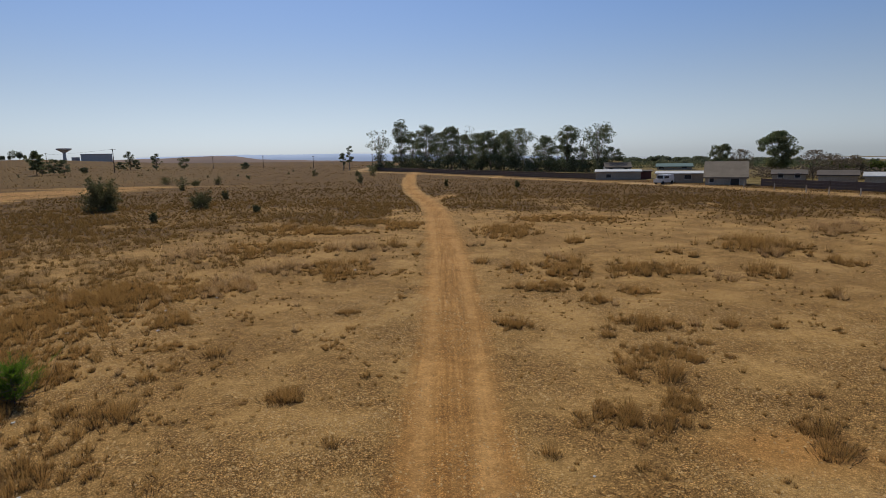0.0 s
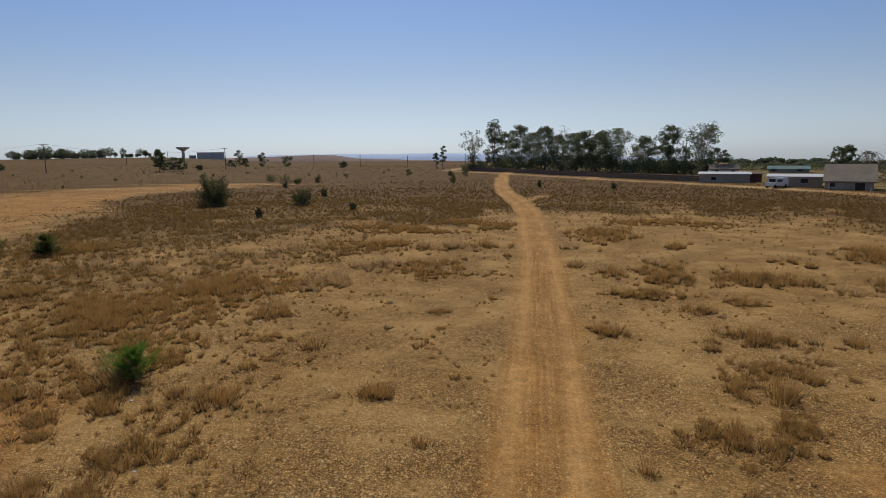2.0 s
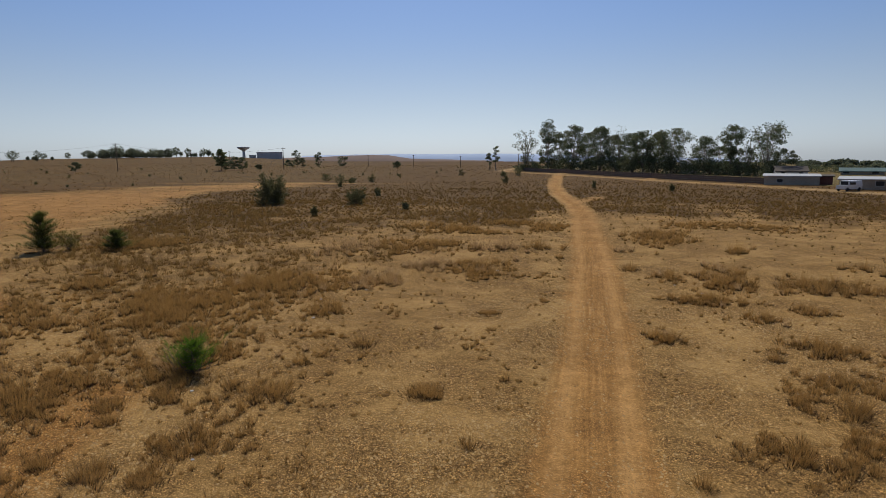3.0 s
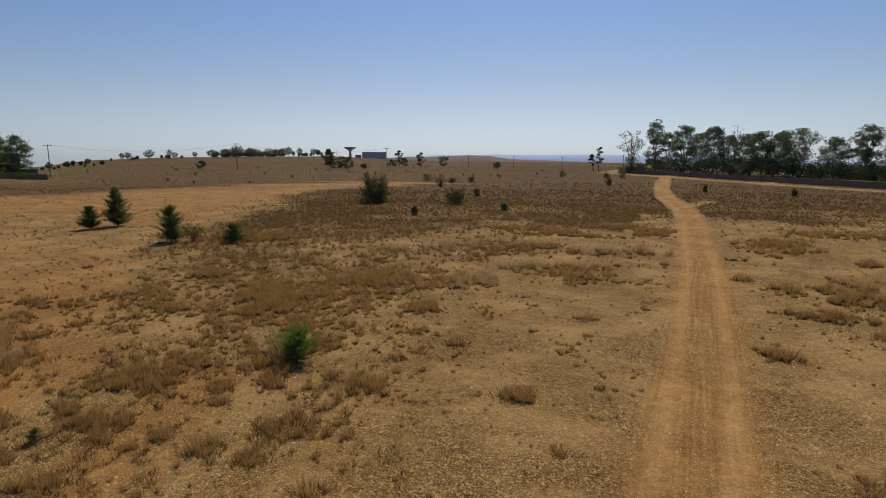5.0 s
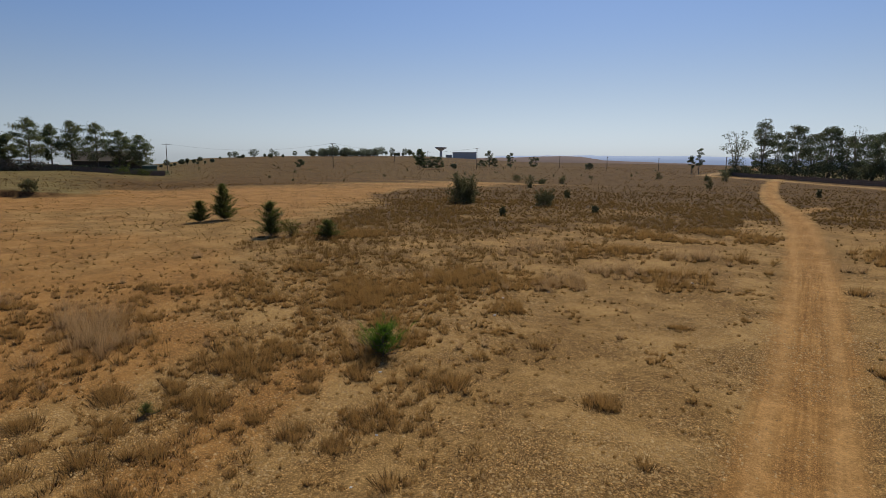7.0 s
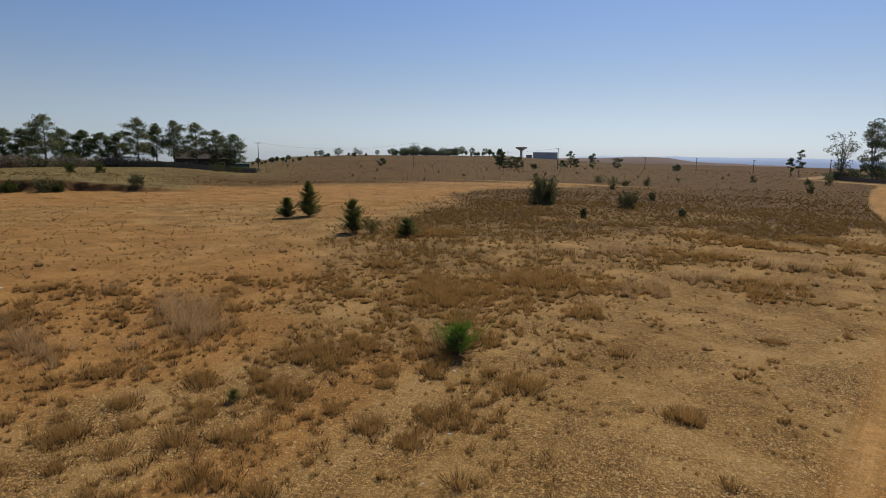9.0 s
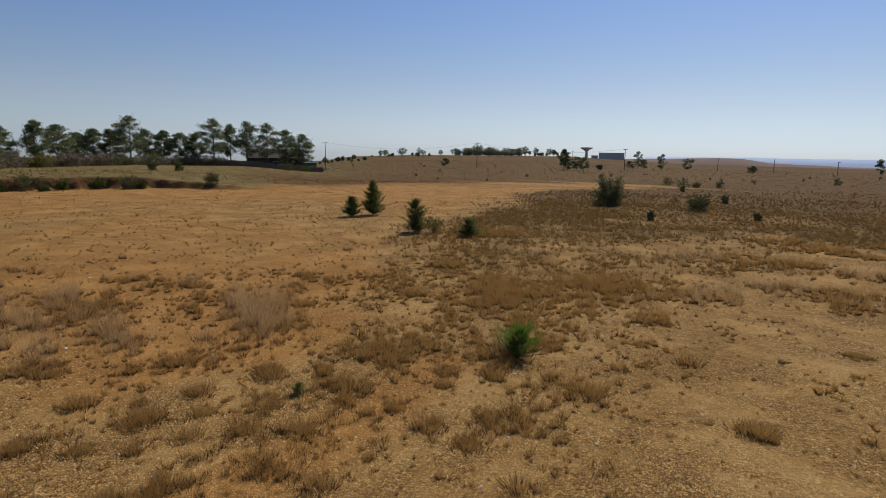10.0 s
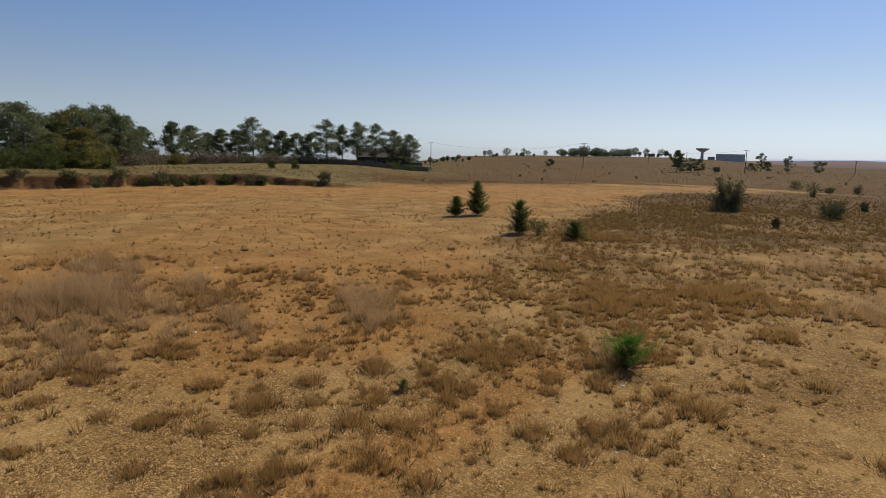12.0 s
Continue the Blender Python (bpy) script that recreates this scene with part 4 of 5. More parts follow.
def pine_tree(at, h, w, label, rng, leaf=PINELEAF, bare=0.28, whorls=16, size=0.25, name="pine_tree", group="pine trees"):
    """A pine: straight trunk, whorls of rising branches with needle clumps, gaps between."""
    ob = thing(name, at, label, "tree", group, rng.uniform(0, 360))
    tubes = [tube([(0, 0, -0.3), (0.01 * h, 0, h * 0.5), (0, 0, h * 0.98)], [h * 0.017, h * 0.011, h * 0.002])]
    pts = []
    full = rng.uniform(0.2, 0.42)
    lop = rng.uniform(0, 2 * math.pi)
    for k in range(whorls):
        f = k / (whorls - 1)
        z = h * (bare + (0.93 - bare) * f)
        env = w * 0.5 * float(np.interp(f, (0, 0.12, full, 0.72, 0.9, 1), (0.55, 0.85, 1.0, 0.72, 0.4, 0.06)))
        for b in range(int(rng.integers(4, 7))):
            a = rng.uniform(0, 2 * math.pi)
            L = max(0.25, env * rng.uniform(0.55, 1.15) * (1 + 0.18 * math.cos(a - lop)))
            end = np.array([math.cos(a) * L, math.sin(a) * L, z + L * rng.uniform(0.1, 0.4)])
            tubes.append(tube([(0, 0, z - 0.1 * L), end * (0.55, 0.55, 1) + (0, 0, -0.08 * L), end], [h * 0.004, h * 0.003, h * 0.001], 3))
            m = int(30 + 74 * L / max(w * 0.5, 0.1))
            s = rng.uniform(0.5, 1.05, m)[:, None]
            c = np.array([0, 0, z]) + (end - (0, 0, z)) * s + rng.normal(0, 1, (m, 3)) * (0.11 * w * 0.5 + 0.06, 0.11 * w * 0.5 + 0.06, 0.022 * h)
            pts.append(c)
    V, Q = join_tubes(tubes)
    part("trunk", fast_mesh("trunk", V, [Q], [BARK]), BARK, ob)
    c = np.vstack(pts)
    Vl, Tl = leaf_cards(c, np.full(len(c), size), rng, 0.8)
    part("crown", fast_mesh("crown", Vl, [Tl], [leaf]), leaf, ob)
    return ob


def pine_sapling(x, y, h, w, label, rng, mat, shoots=60, wide=0.03, long=0.3, rise=0.35):
    """A young pine: rising side shoots down to the ground, each a brush of long needles, and a leader."""
    ob = thing("pine_sapling", on_ground(x, y), label, "young pine", "young pines")
    tubes = [tube([(0, 0, -0.1), (0, 0, h * 0.6), (0, 0, h * 0.97)], [0.03 * h ** 0.5, 0.02 * h ** 0.5, 0.008])]
    B = []
    for k in range(shoots):
        f = ((k + rng.uniform(0, 1)) / shoots) ** 1.35
        z = h * (0.02 + 0.84 * f)
        L = 0.5 * w * (1.0 - f) ** 0.62 * rng.uniform(0.25, 1.4) * (1 + 0.25 * math.cos(3 * f * 7 + k)) + 0.02
        a = rng.uniform(0, 2 * math.pi)
        tip = np.array([math.cos(a) * L, math.sin(a) * L, z + (0.06 * h + rise * L) * rng.uniform(0.4, 1.2)])
        tubes.append(tube([(0, 0, z), tip * (0.6, 0.6, 0) + (0, 0, z + 0.08 * L), tip], [0.012, 0.009, 0.004], 4))
        m = 40
        s = rng.uniform(0.15, 1.0, m)[:, None]
        B.append(np.array([0, 0, z]) * (1 - s) + tip * s)
    B = np.vstack(B + [np.stack([np.zeros(70), np.zeros(70), rng.uniform(0.7, 0.93, 70) * h], 1)])
    n = len(B)
    V, Q = join_tubes(tubes)
    part("stem", fast_mesh("stem", V, [Q], [BARK]), BARK, ob)
    hh = long * rng.uniform(0.3, 1.0, n)
    lean = rng.normal(0, 0.6, (n, 3)) * hh[:, None]
    lean[:, 2] = 0
    out = B * (1, 1, 0)
    out /= np.linalg.norm(out, axis=1)[:, None] + 0.05
    Vn, t = blades(B, hh * rng.uniform(0.2, 1.0, n), lean + out * hh[:, None] * 0.6, np.full(n, wide * 1.1), rng)
    part("foliage", fast_mesh("foliage", Vn, [t], [mat]), mat, ob)
    return ob


def shrub(at, h, w, label, rng, leaf=BUSHLEAF, leaves=1500, size=0.10, name="bush", group="bushes", stems=16):
    """A bush: stems fanning out of one foot inside a lumpy dome of leaf sprays, with a few shoots standing out."""
    ob = thing(name, at, label, "bush", group, rng.uniform(0, 360))
    tubes, pts = [], []
    lumps = rng.uniform(0.72, 1.12, 9)
    for k in range(stems):
        a = 2 * math.pi * (k + rng.uniform(0, 1)) / stems
        lift = rng.uniform(0.15, 1.0)
        top = np.array([math.cos(a) * w * 0.46 * math.sqrt(1 - 0.8 * lift ** 2), math.sin(a) * w * 0.46 * math.sqrt(1 - 0.8 * lift ** 2), h * (0.2 + 0.72 * lift)])
        tubes.append(tube([(0, 0, -0.1), top * (0.4, 0.4, 0.5), top], [0.012 * h, 0.008 * h, 0.003 * h], 4))
        m = leaves // stems // 2
        pts.append(top * rng.uniform(0.6, 1.0 + rng.uniform(0.02, 0.28), m)[:, None] + rng.normal(0, 1, (m, 3)) * (0.045 * w, 0.045 * w, 0.04 * h))
    n = leaves // 2
    a, u = rng.uniform(0, 2 * math.pi, n), rng.uniform(0, 1, n)
    rad = rng.uniform(0.2, 1.0, n) ** 0.45 * np.interp(a, np.linspace(0, 2 * math.pi, 9), np.r_[lumps[:8], lumps[0]]) * (0.85 + 0.3 * vnoise(a * 3, u * 5, 1.0, int(rng.integers(1000))))
    flat = (1 - u ** 1.4) ** 0.75
    pts.append(np.stack([np.cos(a) * flat * rad * w * 0.48, np.sin(a) * flat * rad * w * 0.48, u * rad * h * 0.92], 1))
    V, Q = join_tubes(tubes)
    part("stem", fast_mesh("stem", V, [Q], [BARK]), BARK, ob)
    c = np.vstack(pts)
    c[:, 2] = np.maximum(c[:, 2], 0.02)
    Vl, Tl = leaf_cards(c, np.full(len(c), size), rng, 1.2)
    part("foliage", fast_mesh("foliage", Vl, [Tl], [leaf]), leaf, ob)
    return ob


_rng = np.random.default_rng(41)
pine_sapling(-11.7, 15.2, 1.0, 1.65, "bright green young pine with long needles in dry grass", _rng, FRESH, 90, 0.012, 0.36, 0.85)
pine_sapling(-37.4, 33.6, 3.0, 2.4, "dark green young pine on sandy ground", _rng, NEEDLE, 170, 0.04, 0.42)
pine_sapling(-51.4, 39.9, 3.9, 2.7, "tall dark green young pine on red soil", _rng, NEEDLE, 200, 0.05, 0.46)
pine_sapling(-51.4, 37.1, 2.2, 1.9, "small dark young pine beside a taller one", _rng, NEEDLE, 120, 0.05, 0.42)
pine_sapling(-32.9, 35.4, 1.5, 1.9, "low dark green young pine in brown grass", _rng, NEEDLE, 100, 0.04, 0.38)
pine_sapling(-13.9, 8.3, 0.3, 0.42, "tiny green pine seedling on red soil", _rng, NEEDLE, 24, 0.008, 0.2)
shrub(on_ground(-42.8, 74.6), 4.0, 4.7, "large round grey-green bush in brown grass", _rng, BUSHLEAF, 7000, 0.125, stems=34)
shrub(on_ground(-30.8, 75.6), 2.5, 2.9, "grey-green bush in brown grass", _rng, BUSHLEAF, 2400, 0.11)
shrub(on_ground(-36.2, 34.6), 1.5, 1.8, "dry olive bush beside a young pine", _rng, OLIVELEAF, 600, 0.08)
SHRUBS = [(-60.2, 138.0, 2.2, 4.2), (-67.2, 145.0, 1.9, 3.6), (-53.8, 143.0, 2.2, 2.0), (-57.6, 139.4, 1.4, 2.2), (-39.7, 186.0, 2.2, 2.2), (-18.8, 137.0, 2.0, 1.6), (-21.0, 182.0, 2.4, 2.4), (0.9, 119.0, 1.4, 0.9), (14.1, 111.0, 1.3, 0.9), (-25.5, 181.0, 1.5, 2.0), (-34.0, 93.0, 1.2, 1.2), (-52.0, 119.0, 1.3, 1.1), (-22.0, 70.0, 1.0, 0.8), (-29.4, 60.0, 1.1, 0.7)]
for _x, _y, _h, _w in SHRUBS:
    shrub(on_ground(_x, _y), _h, _w, "small dark green bush in the grass field", _rng, BUSHLEAF, 420, 0.16, stems=10)
for _k in range(36):
    _az, _r = float(_rng.uniform(8, 60)), float(_rng.uniform(150, 330))
    _h = float(_rng.uniform(0.5, 1.3))
    shrub(spot(_az, _r), _h, _h * float(_rng.uniform(0.6, 1.1)), "small dark shrub dotting the grass rise", _rng, BUSHLEAF, 90, 0.17, stems=5)
# bushes on the eroded bank: direction, distance, height, width
BANK = [(80.7, 113, 2.9, 3.6), (83.9, 111, 2.0, 3.4), (66.7, 112, 2.4, 2.8), (73.3, 114, 2.4, 3.2), (88.5, 128, 1.5, 2.4), (78.1, 114, 1.8, 2.2), (75.6, 115, 2.0, 2.4), (85.8, 109, 1.6, 3.2), (87.5, 108, 1.3, 3.0), (82.2, 112, 1.5, 2.2), (71.5, 150, 1.9, 2.2), (69.4, 152, 2.0, 2.4), (91.0, 107, 1.6, 2.8), (60.1, 190, 3.4, 6.2), (58.6, 195, 2.2, 4.0), (84.8, 130, 2.4, 2.0), (79.4, 112, 1.2, 1.8), (72.4, 114, 1.4, 1.6)]
for _az, _r, _h, _w in BANK:
    shrub(spot(_az, _r), _h, _w, "scrubby green bush on the eroded bank", _rng, GREENLEAF if _r > 120 or _w < 2.7 else BUSHLEAF, 700, 0.18, stems=14)

# gum trees behind the boundary wall: direction, distance, top in degrees above eye level, width, form, bare share, clumps, leaves a clump
GUMS = [(5.9, 246, 2.2, 11.0, "vase", 0.2, 44, 44), (3.85, 240, 3.2, 8.4, "column", 0.16, 60, 100), (2.75, 250, 2.1, 9.0, "round", 0.08, 50, 90), (1.4, 240, 2.66, 10.5, "round", 0.14, 74, 100), (0.2, 248, 1.9, 9.5, "dense", 0.08, 56, 90), (-0.95, 236, 2.52, 10.8, "round", 0.14, 84, 105),
        (-2.1, 240, 1.7, 9.5, "dense", 0.05, 56, 90), (-3.4, 230, 1.8, 10.0, "dense", 0.05, 66, 95), (-4.7, 222, 2.0, 11.5, "dense", 0.05, 100, 105), (-6.0, 224, 1.75, 10, "dense", 0.05, 64, 95), (-7.05, 214, 2.14, 12.5, "vase", 0.12, 86, 90), (-9.8, 206, 1.45, 9.4, "round", 0.08, 60, 80)]
GUMS += [(-11.9, 200, 2.38, 8.0, "vase", 0.34, 52, 80), (-11.0, 206, 0.7, 6.5, "dense", 0.1, 30, 60), (-14.7, 190, 2.68, 10.4, "vase", 0.2, 64, 56), (-13.3, 196, 1.5, 5.4, "vase", 0.3, 24, 12), (-13.0, 200, 0.5, 8.0, "dense", 0.1, 30, 70), (-15.9, 188, 0.3, 7.0, "dense", 0.1, 26, 70)]
for _az, _r, _el, _w, _form, _b, _c, _per in GUMS:
    _p = spot(_az, _r)
    broad_tree(_p, 6.5 + _r * math.tan(radians(_el)) - _p.z, _w, "tall dark gum tree behind the boundary wall", _rng, GUMLEAF, PALEBARK, 5, _b, _c, _per, 0.27, _form, "gum_tree", "tree", "gum trees")
_p = spot(-2.65, 236)
broad_tree(_p, 6.5 + 236 * math.tan(radians(2.5)) - _p.z, 6, "leafless pale gum tree among leafy ones", _rng, GUMLEAF, PALEBARK, 5, 0.45, 24, 5, 0.25, "vase", "gum_tree", "tree", "gum trees")
for _az, _r, _h, _w in ((8.75, 262, 10.8, 3.4), (9.35, 262, 7.6, 3.0)):
    broad_tree(spot(_az, _r), _h, _w, "slender lone gum tree on the plain", _rng, GUMLEAF, PALEBARK, 2, 0.35, 16, 60, 0.26, "column", "gum_tree", "tree", "gum trees")

# dark thicket at the feet of the gum trees: direction, distance, height, width
GUMFOOT = [(6.2, 246, 3.0, 8), (5.0, 243, 4.5, 9), (3.4, 240, 5.0, 10), (2.0, 238, 5.5, 10), (0.6, 234, 5.0, 10), (-0.8, 232, 6.0, 11), (-2.4, 229, 6.5, 11), (-3.8, 223, 7.0, 11), (-5.6, 217, 6.5, 11), (-7.4, 212, 5.5, 9), (-8.9, 207, 5.0, 9), (-10.3, 203, 5.0, 9), (-11.6, 199, 5.0, 9), (-12.6, 196, 5.0, 8), (-13.8, 192, 5.0, 8), (-15.2, 186, 4.0, 7), (-16.2, 184, 3.0, 6)]
for _az, _r, _h, _w in GUMFOOT:
    shrub(spot(_az, _r), _h, _w, "dark thicket below the gum trees", _rng, GUMLEAF, 1100, 0.34, "thicket", "thickets", 22)

# pines left of the hill: direction, distance, height, width
PINES_A = [(90.4, 140, 12.6, 7.5), (93.0, 142, 13.0, 8.0), (95.5, 140, 15.0, 8), (88.2, 150, 11.5, 7.0), (86.8, 160, 13.8, 7.0), (85.4, 165, 14.5, 6.5), (84.5, 160, 14.2, 6.5), (83.2, 172, 12.5, 6.0), (82.1, 178, 10.0, 5.6), (79.8, 180, 11.8, 5.0), (78.3, 190, 11.2, 6.0), (75.8, 200, 10.6, 5.4), (74.6, 200, 10.5, 5.4), (73.1, 196, 14.5, 7.0)]
PINES_B = [(72.0, 205, 11.0, 5.6), (70.5, 204, 10.8, 5.4), (69.2, 204, 10.2, 5.6), (67.9, 206, 10.5, 5.0), (66.5, 200, 15.0, 6.8), (65.1, 206, 13.6, 5.0), (63.7, 206, 14.8, 6.0), (61.9, 205, 15.0, 7.0), (60.3, 207, 13.4, 6.0), (58.7, 205, 12.4, 6.4), (97.5, 138, 14.0, 8.0), (76.9, 205, 9.5, 5.2)]
for _rows in (PINES_A, PINES_B):
    for _az, _r, _h, _w in _rows:
        pine_tree(spot(_az, _r), _h * 0.99, _w * 1.32, "dark green mature pine at the field's edge", _rng, PINELEAF, 0.16 if _az > 82 else 0.24, 13)
# heavier broad trees of the wood's near end: direction, distance, height, width, olive or dark
for _az, _r, _h, _w, _k in ((94.5, 148, 12, 9, 0), (91.2, 146, 12.5, 9, 0), (89.3, 146, 10.5, 9, 0), (87.2, 150, 12.0, 8, 1), (85.9, 152, 12.5, 8, 0), (84.0, 158, 11.5, 7, 0), (82.6, 168, 8.5, 7, 0), (86.6, 146, 8.0, 7, 1), (88.4, 142, 6.5, 7, 1)):
    broad_tree(spot(_az, _r), _h, _w, ("dense dark green tree at the wood's edge", "olive-yellow tree at the wood's edge")[_k], _rng, (PINELEAF, OLIVELEAF)[_k], BARK, 6, 0.1, 52, 100, 0.23, "round")
# broad undergrowth before the pines
UNDER = [(89.2, 134, 5.0, 8, 0), (91.8, 132, 4.3, 8, 0), (86.0, 140, 5.9, 8, 1), (84.9, 142, 4.3, 6, 1), (87.6, 140, 3.7, 7, 0), (83.4, 160, 4.2, 7, 2), (81.6, 168, 3.6, 8, 2), (79.6, 172, 3.8, 7, 1), (77.6, 180, 3.7, 7, 2), (75.6, 186, 3.1, 7, 2), (73.9, 190, 3.4, 6, 0), (71.6, 196, 4.1, 6, 0), (68.4, 196, 3.2, 6, 2), (94.0, 134, 3.7, 8, 0), (85.4, 136, 2.0, 6, 1), (96.5, 134, 4.3, 8, 1)]
for _az, _r, _h, _w, _k in UNDER:
    shrub(spot(_az, _r), _h, _w, ("dense green thicket below the pines", "olive-yellow thicket below the pines", "grey bare thicket below the pines")[_k], _rng, (GREENLEAF, OLIVELEAF, TWIG)[_k], 1500, 0.26, "thicket", "thickets", 26)

def thicket_belt(az0, az1, r0, r1, h, n, label, rng, mat):
    """A continuous dark belt of scrub."""
    f = np.linspace(0, 1, n)
    a, rr = np.radians(az0 + (az1 - az0) * f), r0 + (r1 - r0) * f + rng.normal(0, 1.5, n)
    x, y = -rr * np.sin(a), rr * np.cos(a)
    z, hh, per = ground_z(x, y), h * rng.uniform(0.6, 1.1, n), 150
    c = np.stack([x, y, z], 1).repeat(per, 0)
    c = c + np.stack([rng.normal(0, 1.6, n * per), rng.normal(0, 1.6, n * per), rng.uniform(0, 1, n * per) ** 0.8 * hh.repeat(per)], 1)
    V, T = leaf_cards(c, np.full(len(c), 0.3), rng)
    return tagged(new("thicket", fast_mesh("thicket", V, [T], [mat])), label, "thicket", kind="stuff")


thicket_belt(66, 83, 200, 172, 3.0, 40, "dark brown scrub belt below the pines", _rng, TWIG)
thicket_belt(66, 83, 203, 175, 2.4, 36, "dark green scrub belt below the pines", _rng, GUMLEAF)
thicket_belt(57.3, 66, 204, 202, 1.6, 22, "dark scrub before the house below the pines", _rng, GUMLEAF)
thicket_belt(82, 99, 164, 142, 4.5, 34, "dark scrub belt at the wood's edge", _rng, GUMLEAF)
thicket_belt(82, 99, 160, 138, 2.6, 30, "brown scrub at the wood's edge", _rng, TWIG)

thicket_belt(-44, -17, 235, 245, 2.6, 80, "dark green gardens behind the boundary wall", _rng, GUMLEAF)
thicket_belt(-44, -28, 140, 150, 2.2, 40, "grey-brown scrub behind the boundary wall", _rng, TWIG)

# small trees on the open rise: direction, distance, height, width
RISE = [(27.5, 340, 9.3, 5.6), (27.0, 340, 5.2, 4.4), (25.5, 335, 8.6, 4.8), (23.3, 350, 6.6, 7), (28.2, 330, 4.2, 5.6), (33.0, 275, 6.0, 6), (32.3, 275, 5.6, 6.5), (33.8, 280, 4.6, 5), (45.4, 290, 4.0, 4.6), (18.2, 330, 3.6, 5), (30.9, 286, 2.4, 3)]
for _az, _r, _h, _w in RISE:
    broad_tree(spot(_az, _r), _h, _w, "small dark tree on the grassy rise", _rng, GUMLEAF, BARK, 4, 0.14, 30, 90, 0.2, "column" if _h > 1.2 * _w else "round", "tree", "tree", "trees on the rise")
pine_tree(spot(34.15, 268), 9.3, 5.5, "flat-branched dark cedar on the rise", _rng, PINELEAF, 0.25, 8, 0.32, "cedar_tree", "trees on the rise")


def far_wood(az0, az1, r, h, n, label, rng, mat, size=0.9, wide=(0.28, 0.5)):
    """A distant belt of trees: short trunks under uneven crowns."""
    a = np.radians(rng.uniform(az0, az1, n) if n > 16 else np.linspace(az0, az1, n) + rng.normal(0, 0.25, n))
    rr = r * rng.uniform(0.95, 1.05, n)
    x, y = -rr * np.sin(a), rr * np.cos(a)
    z = ground_z(x, y)
    hh = h * (0.28 + 0.8 * rng.uniform(0, 1, n) ** 1.5)
    per = 180
    k = rng.uniform(wide[0], wide[1], n)
    g = rng.normal(0, 1, (n * per, 3))
    g /= np.linalg.norm(g, axis=1)[:, None]
    g *= rng.uniform(0.3, 1.0, n * per)[:, None] ** 0.6
    c = np.stack([x, y, z + hh * 0.6], 1).repeat(per, 0) + g * np.stack([hh * k, hh * k, hh * 0.4], 1).repeat(per, 0)
    V, T = leaf_cards(c, np.full(len(c), size), rng)
    tv, tq = join_tubes([tube([(x[m], y[m], z[m] - 0.5), (x[m], y[m], z[m] + hh[m] * 0.5)], [0.028 * hh[m], 0.018 * hh[m]], 4) for m in range(n)])
    me = fast_mesh("far_wood", np.vstack([V, tv]), [T, tq + len(V)], [mat, BARK])
    me.polygons.foreach_set("material_index", np.r_[np.zeros(len(T)), np.ones(len(tq))].astype(np.int32))
    return tagged(new("far_wood", me), label, "trees", kind="stuff")


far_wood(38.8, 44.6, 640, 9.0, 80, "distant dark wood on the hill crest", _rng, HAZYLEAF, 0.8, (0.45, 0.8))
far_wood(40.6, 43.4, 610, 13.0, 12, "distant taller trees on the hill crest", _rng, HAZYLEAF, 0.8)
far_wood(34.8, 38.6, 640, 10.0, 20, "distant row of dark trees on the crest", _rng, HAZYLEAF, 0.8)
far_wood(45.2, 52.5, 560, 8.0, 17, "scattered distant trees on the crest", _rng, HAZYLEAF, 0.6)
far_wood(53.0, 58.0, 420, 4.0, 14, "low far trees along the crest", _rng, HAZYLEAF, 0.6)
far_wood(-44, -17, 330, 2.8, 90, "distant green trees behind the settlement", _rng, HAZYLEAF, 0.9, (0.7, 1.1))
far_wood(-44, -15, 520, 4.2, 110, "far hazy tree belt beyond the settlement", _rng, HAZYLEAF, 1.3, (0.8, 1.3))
far_wood(-44, -31.5, 185, 3.0, 44, "bright green trees behind the boundary wall", _rng, GREENLEAF, 0.6, (0.5, 0.9))
# trees of the settlement
broad_tree(spot(-29.35, 165), 10.2, 8.4, "large dark conifer-like tree behind the houses", _rng, PINELEAF, BARK, 5, 0.1, 80, 100, 0.27, "round")
broad_tree(spot(-25.0, 160), 7.5, 6.0, "round-headed tree behind the thatched house", _rng, GUMLEAF, BARK, 3, 0.42, 26, 70, 0.27, "round")
for _az, _r, _h, _w in ((-26.6, 160, 6.2, 6), (-31.95, 138, 5.9, 6.4), (-33.2, 150, 5.0, 7), (-34.6, 150, 4.6, 6)):
    broad_tree(spot(_az, _r), _h, _w, "leafless grey tree behind the boundary wall", _rng, TWIG, BARK, 6, 0.22, 60, 20, 0.2, "round", "tree", "tree", "bare trees")

# ---- built things ----


def box_bm(*boxes, bevel=0.0):
    """Boxes (x0, y0, z0, x1, y1, z1) as one bmesh, with bevelled edges if asked."""
    bm = bmesh.new()
    for x0, y0, z0, x1, y1, z1 in boxes:
        m = Matrix.Translation(((x0 + x1) / 2, (y0 + y1) / 2, (z0 + z1) / 2)) @ Matrix.Diagonal((x1 - x0, y1 - y0, z1 - z0, 1))
        bmesh.ops.create_cube(bm, size=1, matrix=m)
    if bevel:
        bmesh.ops.bevel(bm, geom=bm.edges[:], offset=bevel, segments=1, affect="EDGES")
    return bm


